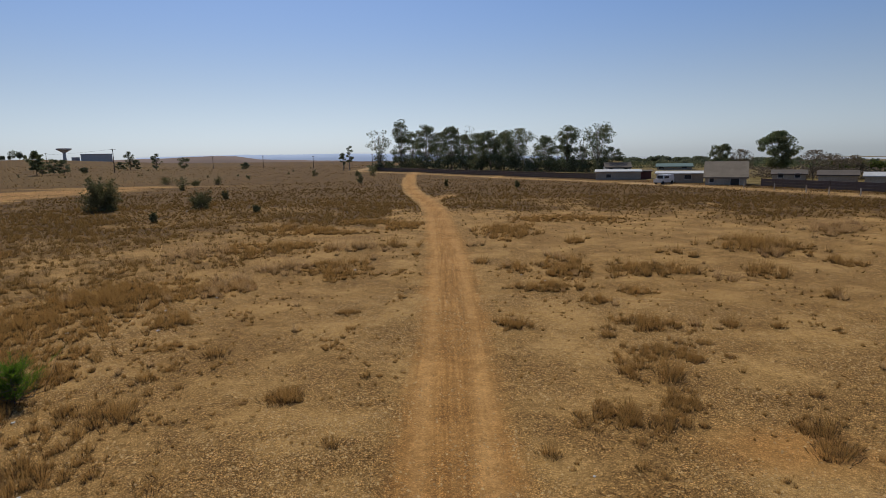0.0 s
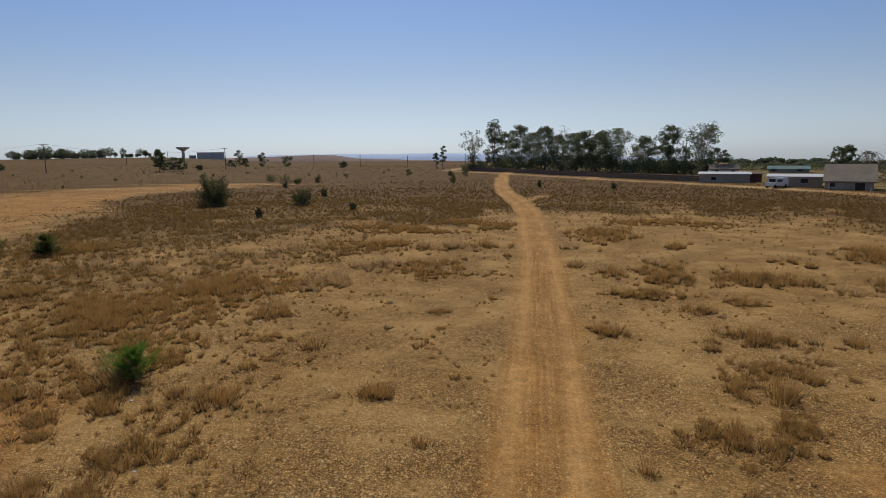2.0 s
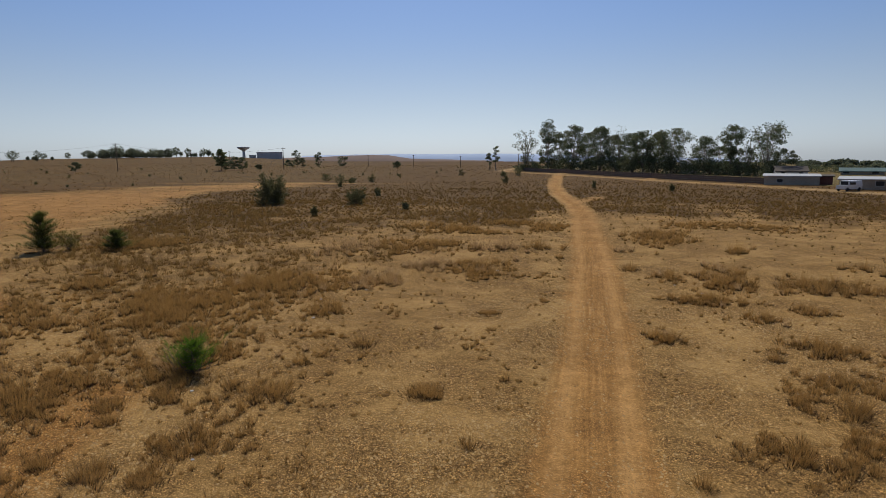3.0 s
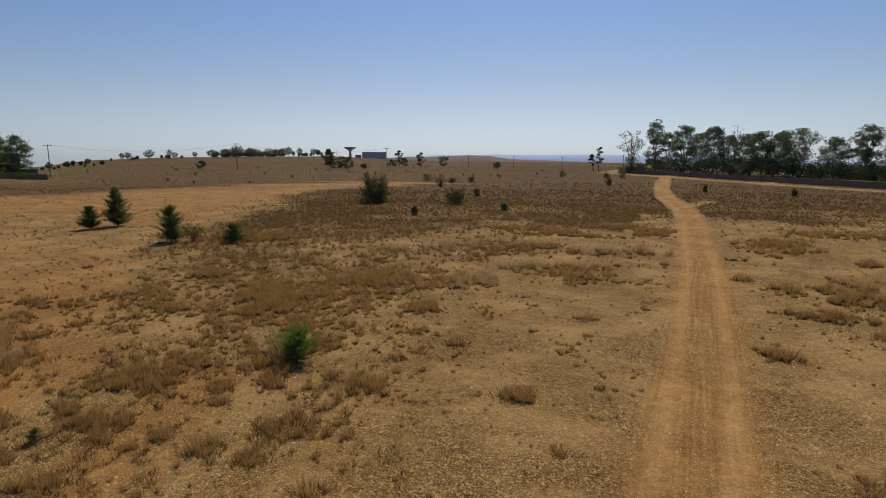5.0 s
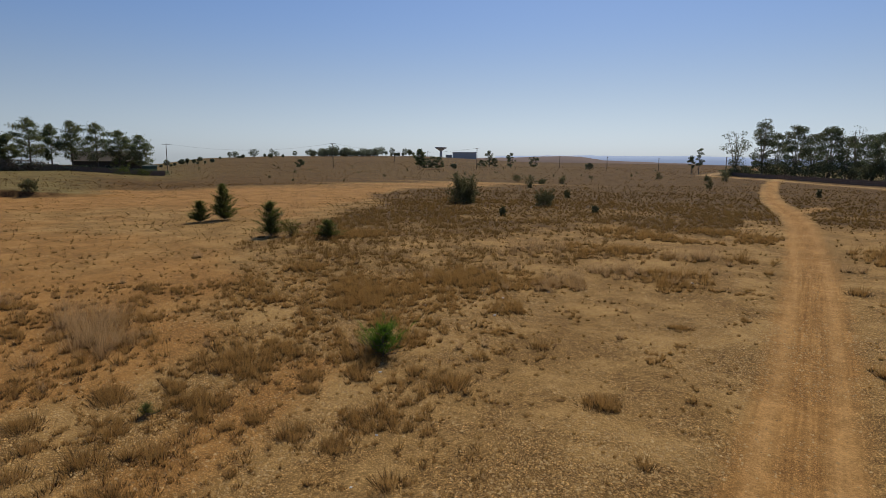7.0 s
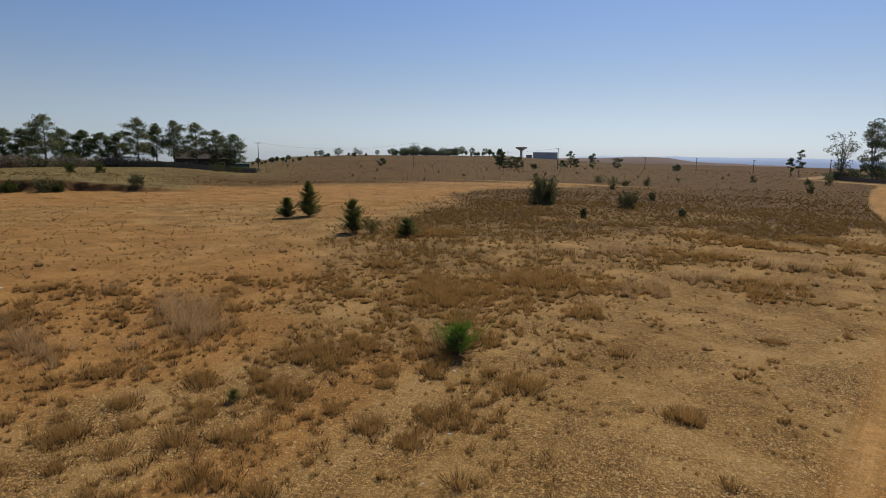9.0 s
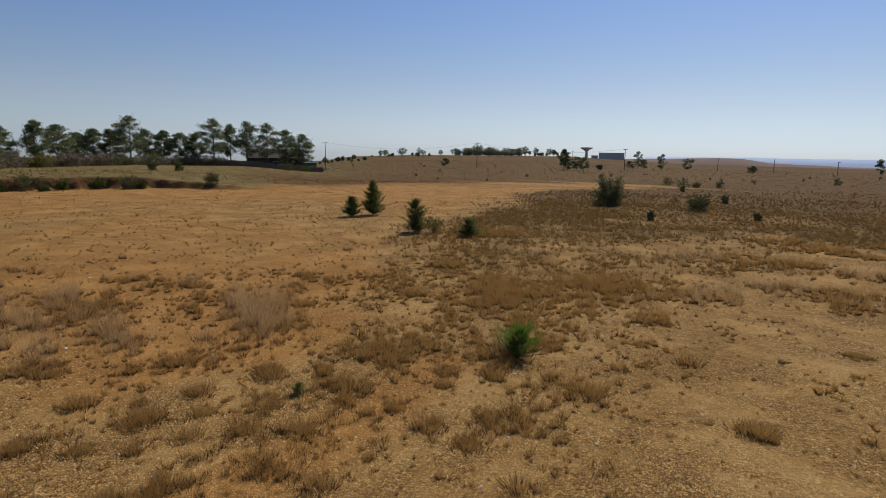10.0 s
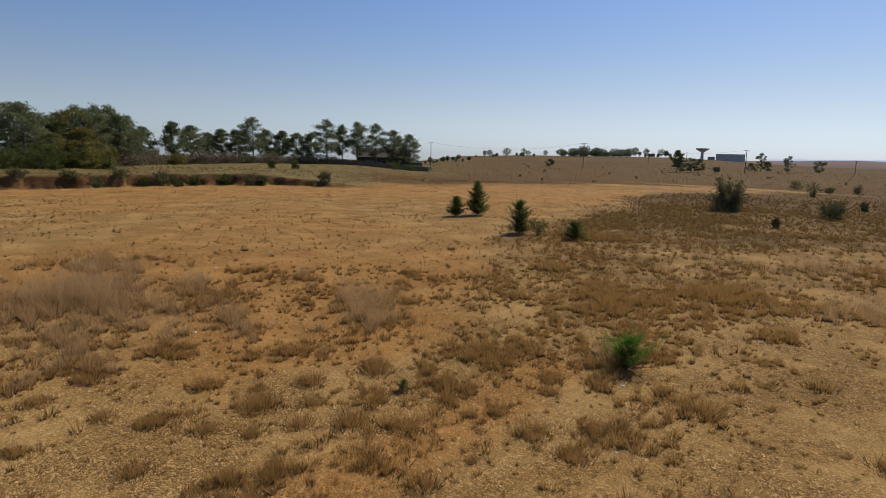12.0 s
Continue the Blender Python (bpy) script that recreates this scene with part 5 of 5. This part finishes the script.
def prism_bm(profile, x0, x1):
    """A profile of (y, z) points drawn out along x."""
    bm = bmesh.new()
    a = [bm.verts.new((x0, y, z)) for y, z in profile]
    b = [bm.verts.new((x1, y, z)) for y, z in profile]
    bm.faces.new(a)
    bm.faces.new(b[::-1])
    for k in range(len(a)):
        bm.faces.new((a[k], b[k], b[(k + 1) % len(a)], a[(k + 1) % len(a)]))
    bmesh.ops.recalc_face_normals(bm, faces=bm.faces)
    return bm


def lathe_bm(profile, sides=32):
    """Rings of (radius, z) turned round z, closed at both ends."""
    bm = bmesh.new()
    rings = [[bm.verts.new((r * math.cos(2 * math.pi * s / sides), r * math.sin(2 * math.pi * s / sides), z)) for s in range(sides)] for r, z in profile]
    for a, b in zip(rings, rings[1:]):
        for s in range(sides):
            bm.faces.new((a[s], a[(s + 1) % sides], b[(s + 1) % sides], b[s]))
    bm.faces.new(rings[0][::-1])
    bm.faces.new(rings[-1])
    return bm


def boundary_wall():
    """A precast wall: posts with three stacked planks between each pair."""
    root = new("boundary_wall")
    tagged(root, "long dark brown precast boundary wall along the field", "wall", kind="structure")
    post = bpy.data.meshes.new("post")
    bm = box_bm((-0.09, -0.09, -0.6, 0.09, 0.09, 1.48), bevel=0.02)
    bm.to_mesh(post)
    bm.free()
    post.materials.append(WALLBRICK)
    plank = bpy.data.meshes.new("panel")
    bm = box_bm((0.0, -0.035, 0.0, 1.0, 0.035, 0.44), bevel=0.012)
    bm.to_mesh(plank)
    bm.free()
    plank.materials.append(WALLBRICK)
    for (x0, y0), (x1, y1) in zip(WALL_LINE, WALL_LINE[1:]):
        n = max(1, round(math.hypot(x1 - x0, y1 - y0) / 4.0))
        for k in range(n):
            ax, ay = x0 + (x1 - x0) * k / n, y0 + (y1 - y0) * k / n
            bx, by = x0 + (x1 - x0) * (k + 1) / n, y0 + (y1 - y0) * (k + 1) / n
            if -27.6 < math.degrees(math.atan2(-(ax + bx), ay + by)) < -14.6:
                continue
            z = min(float(ground_z(ax, ay)), float(ground_z(bx, by)))
            turn = math.atan2(by - ay, bx - ax)
            p = new("post", post)
            p.parent, p.location, p.rotation_euler = root, (ax, ay, z), (0, 0, turn)
            L = math.hypot(bx - ax, by - ay)
            for row in range(3):
                q = new("panel", plank)
                q.parent, q.location, q.rotation_euler, q.scale = root, (ax, ay, z - 0.05 + row * 0.455), (0, 0, turn), (L, 1, 1)


def utility_pole(at, h, turn, arm=1.6, arms=1, label="dark wooden utility pole with crossarm on the field"):
    ob = thing("utility_pole", at, label, "utility pole", "utility poles", turn)
    V, Q = tube([(0, 0, -0.6), (0, 0, h * 0.5), (0, 0, h)], [0.19, 0.16, 0.12], 8)
    part("pole", fast_mesh("pole", V, [Q], [POLEWOOD]), POLEWOOD, ob)
    for k in range(arms):
        z = h - 0.35 - 0.8 * k
        arm_ob = part("crossarm", box_bm((-arm, -0.19, z, arm, -0.07, z + 0.16), bevel=0.02), POLEWOOD, ob)
        for sx in (-0.92, 0.0, 0.92):
            bm = lathe_bm([(0.03, 0), (0.05, 0.06), (0.03, 0.12), (0.055, 0.17), (0.03, 0.24)], 8)
            bmesh.ops.translate(bm, verts=bm.verts, vec=(sx * arm, -0.13, z + 0.16))
            part("insulator", bm, CONCRETE, arm_ob)
    return ob


def wire(a, b, sag, radius=0.02):
    pts = [Vector(a).lerp(Vector(b), k / 14) - Vector((0, 0, sag * 4 * (k / 14) * (1 - k / 14))) for k in range(15)]
    V, Q = tube(pts, [radius] * 15, 4)
    return tagged(new("power_line", fast_mesh("power_line", V, [Q], [CABLE])), "thin dark overhead power line between poles", "power line", "power lines")


POLES = [(56.7, 285, 11.4, 40), (42.35, 285, 11.6, 60), (28.7, 285, 10.0, 80)]
_tops = []
for _az, _r, _h, _t in POLES:
    _p = spot(_az, _r)
    utility_pole(_p, _h, _t)
    _tops.append(_p + Vector((0, 0, _h)))
for _az, _r, _h in ((36.6, 430, 8.0), (20.9, 360, 7.0), (16.6, 360, 7.0), (12.1, 330, 6.5), (6.6, 275, 7.0), (33.4, 470, 7.0)):
    utility_pole(spot(_az, _r), _h, 70, 0.9, label="thin far utility pole on the plain")
for _a, _b in zip(_tops, _tops[1:]):
    wire(_a, _b, 3.0, 0.022)

boundary_wall()


def window(parent, x, y, z, w, h, mat=DARK):
    win = part("window", box_bm((x - w / 2, y - 0.04, z, x + w / 2, y, z + h)), mat, parent, "dark window pane")
    part("window_frame", box_bm((x - w / 2 - 0.06, y - 0.07, z - 0.06, x + w / 2 + 0.06, y - 0.045, z), (x - w / 2 - 0.06, y - 0.07, z + h, x + w / 2 + 0.06, y - 0.045, z + h + 0.06),
                                (x - w / 2 - 0.06, y - 0.07, z, x - w / 2, y - 0.045, z + h), (x + w / 2, y - 0.07, z, x + w / 2 + 0.06, y - 0.045, z + h)), WHITEWALL, win)
    return win


def house(at, turn, width, depth, eave, ridge, wall, roof, label, windows=(), door=None, over=0.3, thick=0.18, name="house"):
    """Walls of a gabled house with a thick roof; y- is its front."""
    ob = thing(name, at, label, "house", "", turn)
    w, d = width / 2, depth / 2
    part("wall", prism_bm([(-d, -0.6), (d, -0.6), (d, eave), (0, ridge - thick), (-d, eave)], -w, w), wall, ob)
    for s in (-1, 1):
        slope = (ridge - eave) / d
        ey = d + over
        ez = eave - over * slope
        part("roof", prism_bm([(0, ridge), (s * ey, ez), (s * ey, ez + thick), (0, ridge + thick)], -w - over, w + over), roof, ob)
    for x, z, ww, hh in windows:
        window(ob, x, -d - 0.01, z, ww, hh)
    if door:
        x, ww, hh = door
        dr = part("door", box_bm((x - ww / 2, -d - 0.06, 0, x + ww / 2, -d - 0.01, hh), bevel=0.01), DARK, ob, "dark doorway")
        part("door_frame", box_bm((x - ww / 2 - 0.08, -d - 0.08, 0, x - ww / 2, -d - 0.015, hh), (x + ww / 2, -d - 0.08, 0, x + ww / 2 + 0.08, -d - 0.015, hh)), WHITEWALL, dr)
    return ob


def flat_building(at, turn, width, depth, low, high, wall, roof, label, windows=(), name="shed"):
    """A building with a slightly sloping sheet roof that overhangs."""
    ob = thing(name, at, label, "building", "", turn)
    w, d = width / 2, depth / 2
    part("wall", prism_bm([(-d, -0.8), (d, -0.8), (d, high), (-d, low)], -w, w), wall, ob)
    part("roof", prism_bm([(-d - 0.4, low + 0.01), (d + 0.3, high + 0.03), (d + 0.3, high + 0.15), (-d - 0.4, low + 0.15)], -w - 0.3, w + 0.3), roof, ob)
    for x, z, ww, hh in windows:
        window(ob, x, -d - 0.01, z, ww, hh)
    return ob


house(spot(-25.55, 122), -25.6, 6.7, 7.0, 1.45, 3.95, PLASTER, THATCH, "plastered house with a steep thatched roof by the wall", [(-2.3, 0.5, 0.7, 0.7)], (1.5, 1.4, 1.25), 0.35, 0.25, "thatched_house")
flat_building(spot(-21.8, 128), -22, 8.6, 5.0, 1.7, 2.0, PLASTER, TIN, "low outbuilding with a bright sheet roof", [(1.5, 0.7, 1.2, 0.8)])
flat_building(spot(-16.5, 140), -16, 9.6, 5.0, 1.7, 2.0, PLASTER, TIN, "long low building with pale sheet roof behind the wall", [(-2.0, 0.5, 1.0, 0.7)])
flat_building(spot(-18.9, 142), -18, 2.4, 2.4, 1.6, 1.8, MAROON, DARKROOF, "small maroon shed beside the lane")
house(spot(-16.4, 180), -10, 7.0, 7.0, 1.8, 3.0, WHITEWALL, DARKROOF, "white house with a dark roof among gum trees", [(-2.0, 0.7, 1.0, 0.9), (2.0, 0.7, 1.0, 0.9)])
house(spot(-8.6, 216), -8, 5.0, 5.0, 2.6, 4.2, WHITEWALL, TIN, "pale house seen between gum trunks", [(-1.2, 0.9, 1.0, 1.0)])
house(spot(-21.3, 215), -20, 10.6, 10.0, 1.1, 1.95, PLASTER, TEALROOF, "broad teal-roofed hall behind the settlement", [(-4, 0.5, 1.6, 0.8), (3, 0.5, 1.6, 0.8)], over=0.5, name="hall")
house(spot(-30.3, 134), -30, 5.6, 6.0, 1.5, 2.15, PLASTER, DARKROOF, "grey plastered house behind the boundary wall", [(-1.4, 0.9, 0.9, 0.8), (1.4, 0.9, 0.9, 0.8)])
house(spot(-33.7, 124), -34, 5.6, 5.0, 1.7, 2.35, PLASTER, DARKROOF, "low grey-roofed house behind the boundary wall")
house(spot(-36.7, 120), -37, 5.0, 5.0, 1.7, 2.2, PLASTER, TIN, "low tin-roofed house behind the boundary wall")
# the house below the pines and the teal container
house(spot(61.2, 214), 61, 18.0, 9.0, 3.6, 6.3, DARKROOF, DARKROOF, "dark house with a broad roof below the pines", [(-5, 1.0, 1.4, 1.2), (0, 1.0, 1.4, 1.2), (5, 1.0, 1.4, 1.2)], (2.4, 1.0, 2.0), 0.6)
flat_building(spot(58.2, 212), 58, 5.0, 3.0, 2.5, 2.6, TEALROOF, TEALROOF, "small teal-painted container by the pines", name="container")
flat_building(spot(65.4, 212), 64, 5.0, 3.0, 1.6, 2.0, WHITEWALL, TIN, "small pale shed seen between pine trunks")


def low_wall(az0, az1, r, h, label):
    root = tagged(new("garden_wall"), label, "wall", kind="structure")
    n = 24
    for k in range(n):
        a, b = spot(az0 + (az1 - az0) * k / n, r), spot(az0 + (az1 - az0) * (k + 1) / n, r)
        bm = box_bm((0, -0.1, -0.5, (b - a).length * 0.99, 0.1, h), bevel=0.015)
        q = part("panel", bm, WALLBRICK, root)
        q.location, q.rotation_euler = a, (0, 0, math.atan2(b.y - a.y, b.x - a.x))


low_wall(56.9, 72.0, 199, 1.5, "low dark wall below the pines")


def water_tower(at, h, dia):
    ob = thing("water_tower", at, "mushroom-shaped grey concrete water tower on the hill", "water tower")
    r = dia / 2
    part("shaft", lathe_bm([(r * 0.30, -3), (r * 0.22, h * 0.25), (r * 0.20, h * 0.55), (r * 0.27, h * 0.66)], 32), CONCRETE, ob)
    part("bowl", lathe_bm([(r * 0.26, h * 0.63), (r * 0.55, h * 0.74), (r * 0.97, h * 0.86), (r * 1.0, h * 0.90), (r * 0.98, h * 0.965), (r * 0.2, h)], 40), CONCRETE, ob)
    part("rim", lathe_bm([(r * 1.0, h * 0.895), (r * 1.02, h * 0.90), (r * 1.02, h * 0.93), (r * 1.0, h * 0.935)], 40), CONCRETE, ob)
    return ob


_t = spot(32.15, 800)
water_tower(_t, 6.5 + 800 * math.tan(radians(0.93)) - _t.z, 15.5)


def reservoir(at, turn, width, depth, h):
    ob = thing("reservoir", at, "long flat grey concrete reservoir on the hill crest", "reservoir", "", turn)
    w, d = width / 2, depth / 2
    part("body", box_bm((-w, -d, -4, w, d, h - 0.5), bevel=0.1), CONCRETE, ob)
    part("roof_slab", box_bm((-w - 0.4, -d - 0.4, h - 0.49, w + 0.4, d + 0.4, h), bevel=0.1), CONCRETE, ob)
    for k in range(10):
        x = -w + (k + 0.5) * width / 10
        part("pilaster", box_bm((x - 0.3, -d - 0.25, -4, x + 0.3, -d - 0.01, h - 0.5)), CONCRETE, ob)
    return ob


_t = spot(29.9, 790)
reservoir(_t, 29.9, 31, 16, 6.5 + 782 * math.tan(radians(0.44)) - _t.z)
_t = spot(31.4, 800)
reservoir(_t, 31.4, 8, 8, 6.5 + 800 * math.tan(radians(0.18)) - _t.z)


def pickup(at, turn):
    """A small white delivery van parked by the lane."""
    ob = thing("van", at, "small white van parked beside the lane", "van", "", turn)
    part("body", prism_bm([(-0.8, 0.35), (0.8, 0.35), (0.82, 1.0), (0.68, 1.75), (-0.68, 1.75), (-0.82, 1.0)], -1.2, 2.1), CARPAINT, ob)
    part("bonnet", prism_bm([(-0.78, 0.35), (0.78, 0.35), (0.78, 1.0), (-0.78, 1.0)], -2.1, -1.21), CARPAINT, ob)
    part("windscreen", box_bm((-1.26, -0.62, 1.05, -1.205, 0.62, 1.62), bevel=0.02), GLASS, ob)
    for s in (-1, 1):
        part("side_window", box_bm((-1.0, s * 0.80 - 0.03, 1.08, 0.4, s * 0.80 + 0.03, 1.5), bevel=0.01), GLASS, ob)
        for x in (-1.45, 1.4):
            bm = lathe_bm([(0.22, -0.1), (0.32, -0.09), (0.32, 0.09), (0.22, 0.1)], 20)
            bmesh.ops.rotate(bm, verts=bm.verts, matrix=Matrix.Rotation(math.pi / 2, 3, "X"))
            bmesh.ops.translate(bm, verts=bm.verts, vec=(x, s * 0.74, 0.32))
            part("wheel", bm, RUBBER, ob)
    return ob


pickup(spot(-20.5, 121), 35)

# gate posts and short posts along the lane
for _az, _r in ((-27.0, 110), (-29.3, 105), (-31.6, 101), (-33.2, 98), (-35.3, 96), (-24.2, 117)):
    _o = thing("fence_post", spot(_az, _r), "short pale concrete post beside the lane", "post", "lane posts")
    part("post", box_bm((-0.07, -0.07, -0.3, 0.07, 0.07, 1.0), bevel=0.02), PLASTER, _o)
    part("cap", box_bm((-0.09, -0.09, 1.001, 0.09, 0.09, 1.05), bevel=0.01), PLASTER, _o)


def litter(x, y, s, rng):
    bm = bmesh.new()
    bmesh.ops.create_icosphere(bm, subdivisions=2, radius=s)
    for v in bm.verts:
        v.co *= rng.uniform(0.55, 1.2)
        v.co.z *= 0.45
    me = bpy.data.meshes.new("litter")
    bm.to_mesh(me)
    bm.free()
    me.materials.append(PAPER)
    ob = new("litter", me)
    ob.location = on_ground(x, y, s * 0.25)
    return tagged(ob, "crumpled scrap of pale litter lying on gravel", "litter", "scraps of litter")


_rng = np.random.default_rng(51)
LITTER = [(-5.0, 33.0, 0.16), (-10.6, 27.0, 0.14), (-11.9, 24.6, 0.15), (-10.9, 21.8, 0.14), (-14.2, 21.5, 0.13), (-8.4, 10.7, 0.08), (-7.4, 8.6, 0.07), (-22.4, 4.6, 0.12), (-34.2, 8.2, 0.13), (5.2, 29.4, 0.1), (6.9, 19.0, 0.07), (5.6, 17.4, 0.06), (-9.5, 50.0, 0.2), (-31.0, 72.0, 0.4), (4.2, 31.0, 0.1), (3.0, 11.0, 0.07), (-10.8, 13.9, 0.1)]
for _x, _y, _s in LITTER:
    litter(_x, _y, _s * 0.55, _rng)


# pale rubble on the field above the bank
def rubble(az, r, s, rng):
    bm = bmesh.new()
    bmesh.ops.create_icosphere(bm, subdivisions=1, radius=s)
    for v in bm.verts:
        v.co *= rng.uniform(0.5, 1.3)
        v.co.z *= 0.6
    me = bpy.data.meshes.new("rubble_stone")
    bm.to_mesh(me)
    bm.free()
    me.materials.append(STONE)
    ob = new("rubble_stone", me)
    ob.location = spot(az, r, s * 0.3)
    return tagged(ob, "pale rubble stone dumped on the grass", "stone", "rubble stones")


for _k in range(46):
    rubble(float(_rng.uniform(78, 91)), float(_rng.uniform(114, 132)), float(_rng.uniform(0.1, 0.32)), _rng)

# ---- far distance ----


def far_ridge(name, az0, az1, r, heights, mat, label, seed):
    """A range of hills on the horizon; heights are degrees above eye level along it."""
    n = 160
    az = np.linspace(az0, az1, n)
    el = np.interp(az, np.linspace(az0, az1, len(heights)), heights) + (fbm(az * 10, az * 0, 9, seed) - 0.5) * 0.10
    a = np.radians(az)
    rows = []
    for k, (f, back) in enumerate(((0.0, 0), (0.45, 60), (0.8, 140), (1.0, 260), (0.0, 420))):
        rr = r + back
        z0 = -140.0
        rows.append(np.stack([-rr * np.sin(a), rr * np.cos(a), z0 + (6.5 + r * np.tan(np.radians(el)) - z0) * f], 1))
    V = np.vstack(rows)
    i, j = np.meshgrid(np.arange(4), np.arange(n - 1), indexing="ij")
    Q = np.stack([i * n + j, i * n + j + 1, (i + 1) * n + j + 1, (i + 1) * n + j], -1).reshape(-1, 4)
    ob = new(name, fast_mesh(name, V, [Q], [mat]))
    return tagged(ob, label, "hills", kind="structure")


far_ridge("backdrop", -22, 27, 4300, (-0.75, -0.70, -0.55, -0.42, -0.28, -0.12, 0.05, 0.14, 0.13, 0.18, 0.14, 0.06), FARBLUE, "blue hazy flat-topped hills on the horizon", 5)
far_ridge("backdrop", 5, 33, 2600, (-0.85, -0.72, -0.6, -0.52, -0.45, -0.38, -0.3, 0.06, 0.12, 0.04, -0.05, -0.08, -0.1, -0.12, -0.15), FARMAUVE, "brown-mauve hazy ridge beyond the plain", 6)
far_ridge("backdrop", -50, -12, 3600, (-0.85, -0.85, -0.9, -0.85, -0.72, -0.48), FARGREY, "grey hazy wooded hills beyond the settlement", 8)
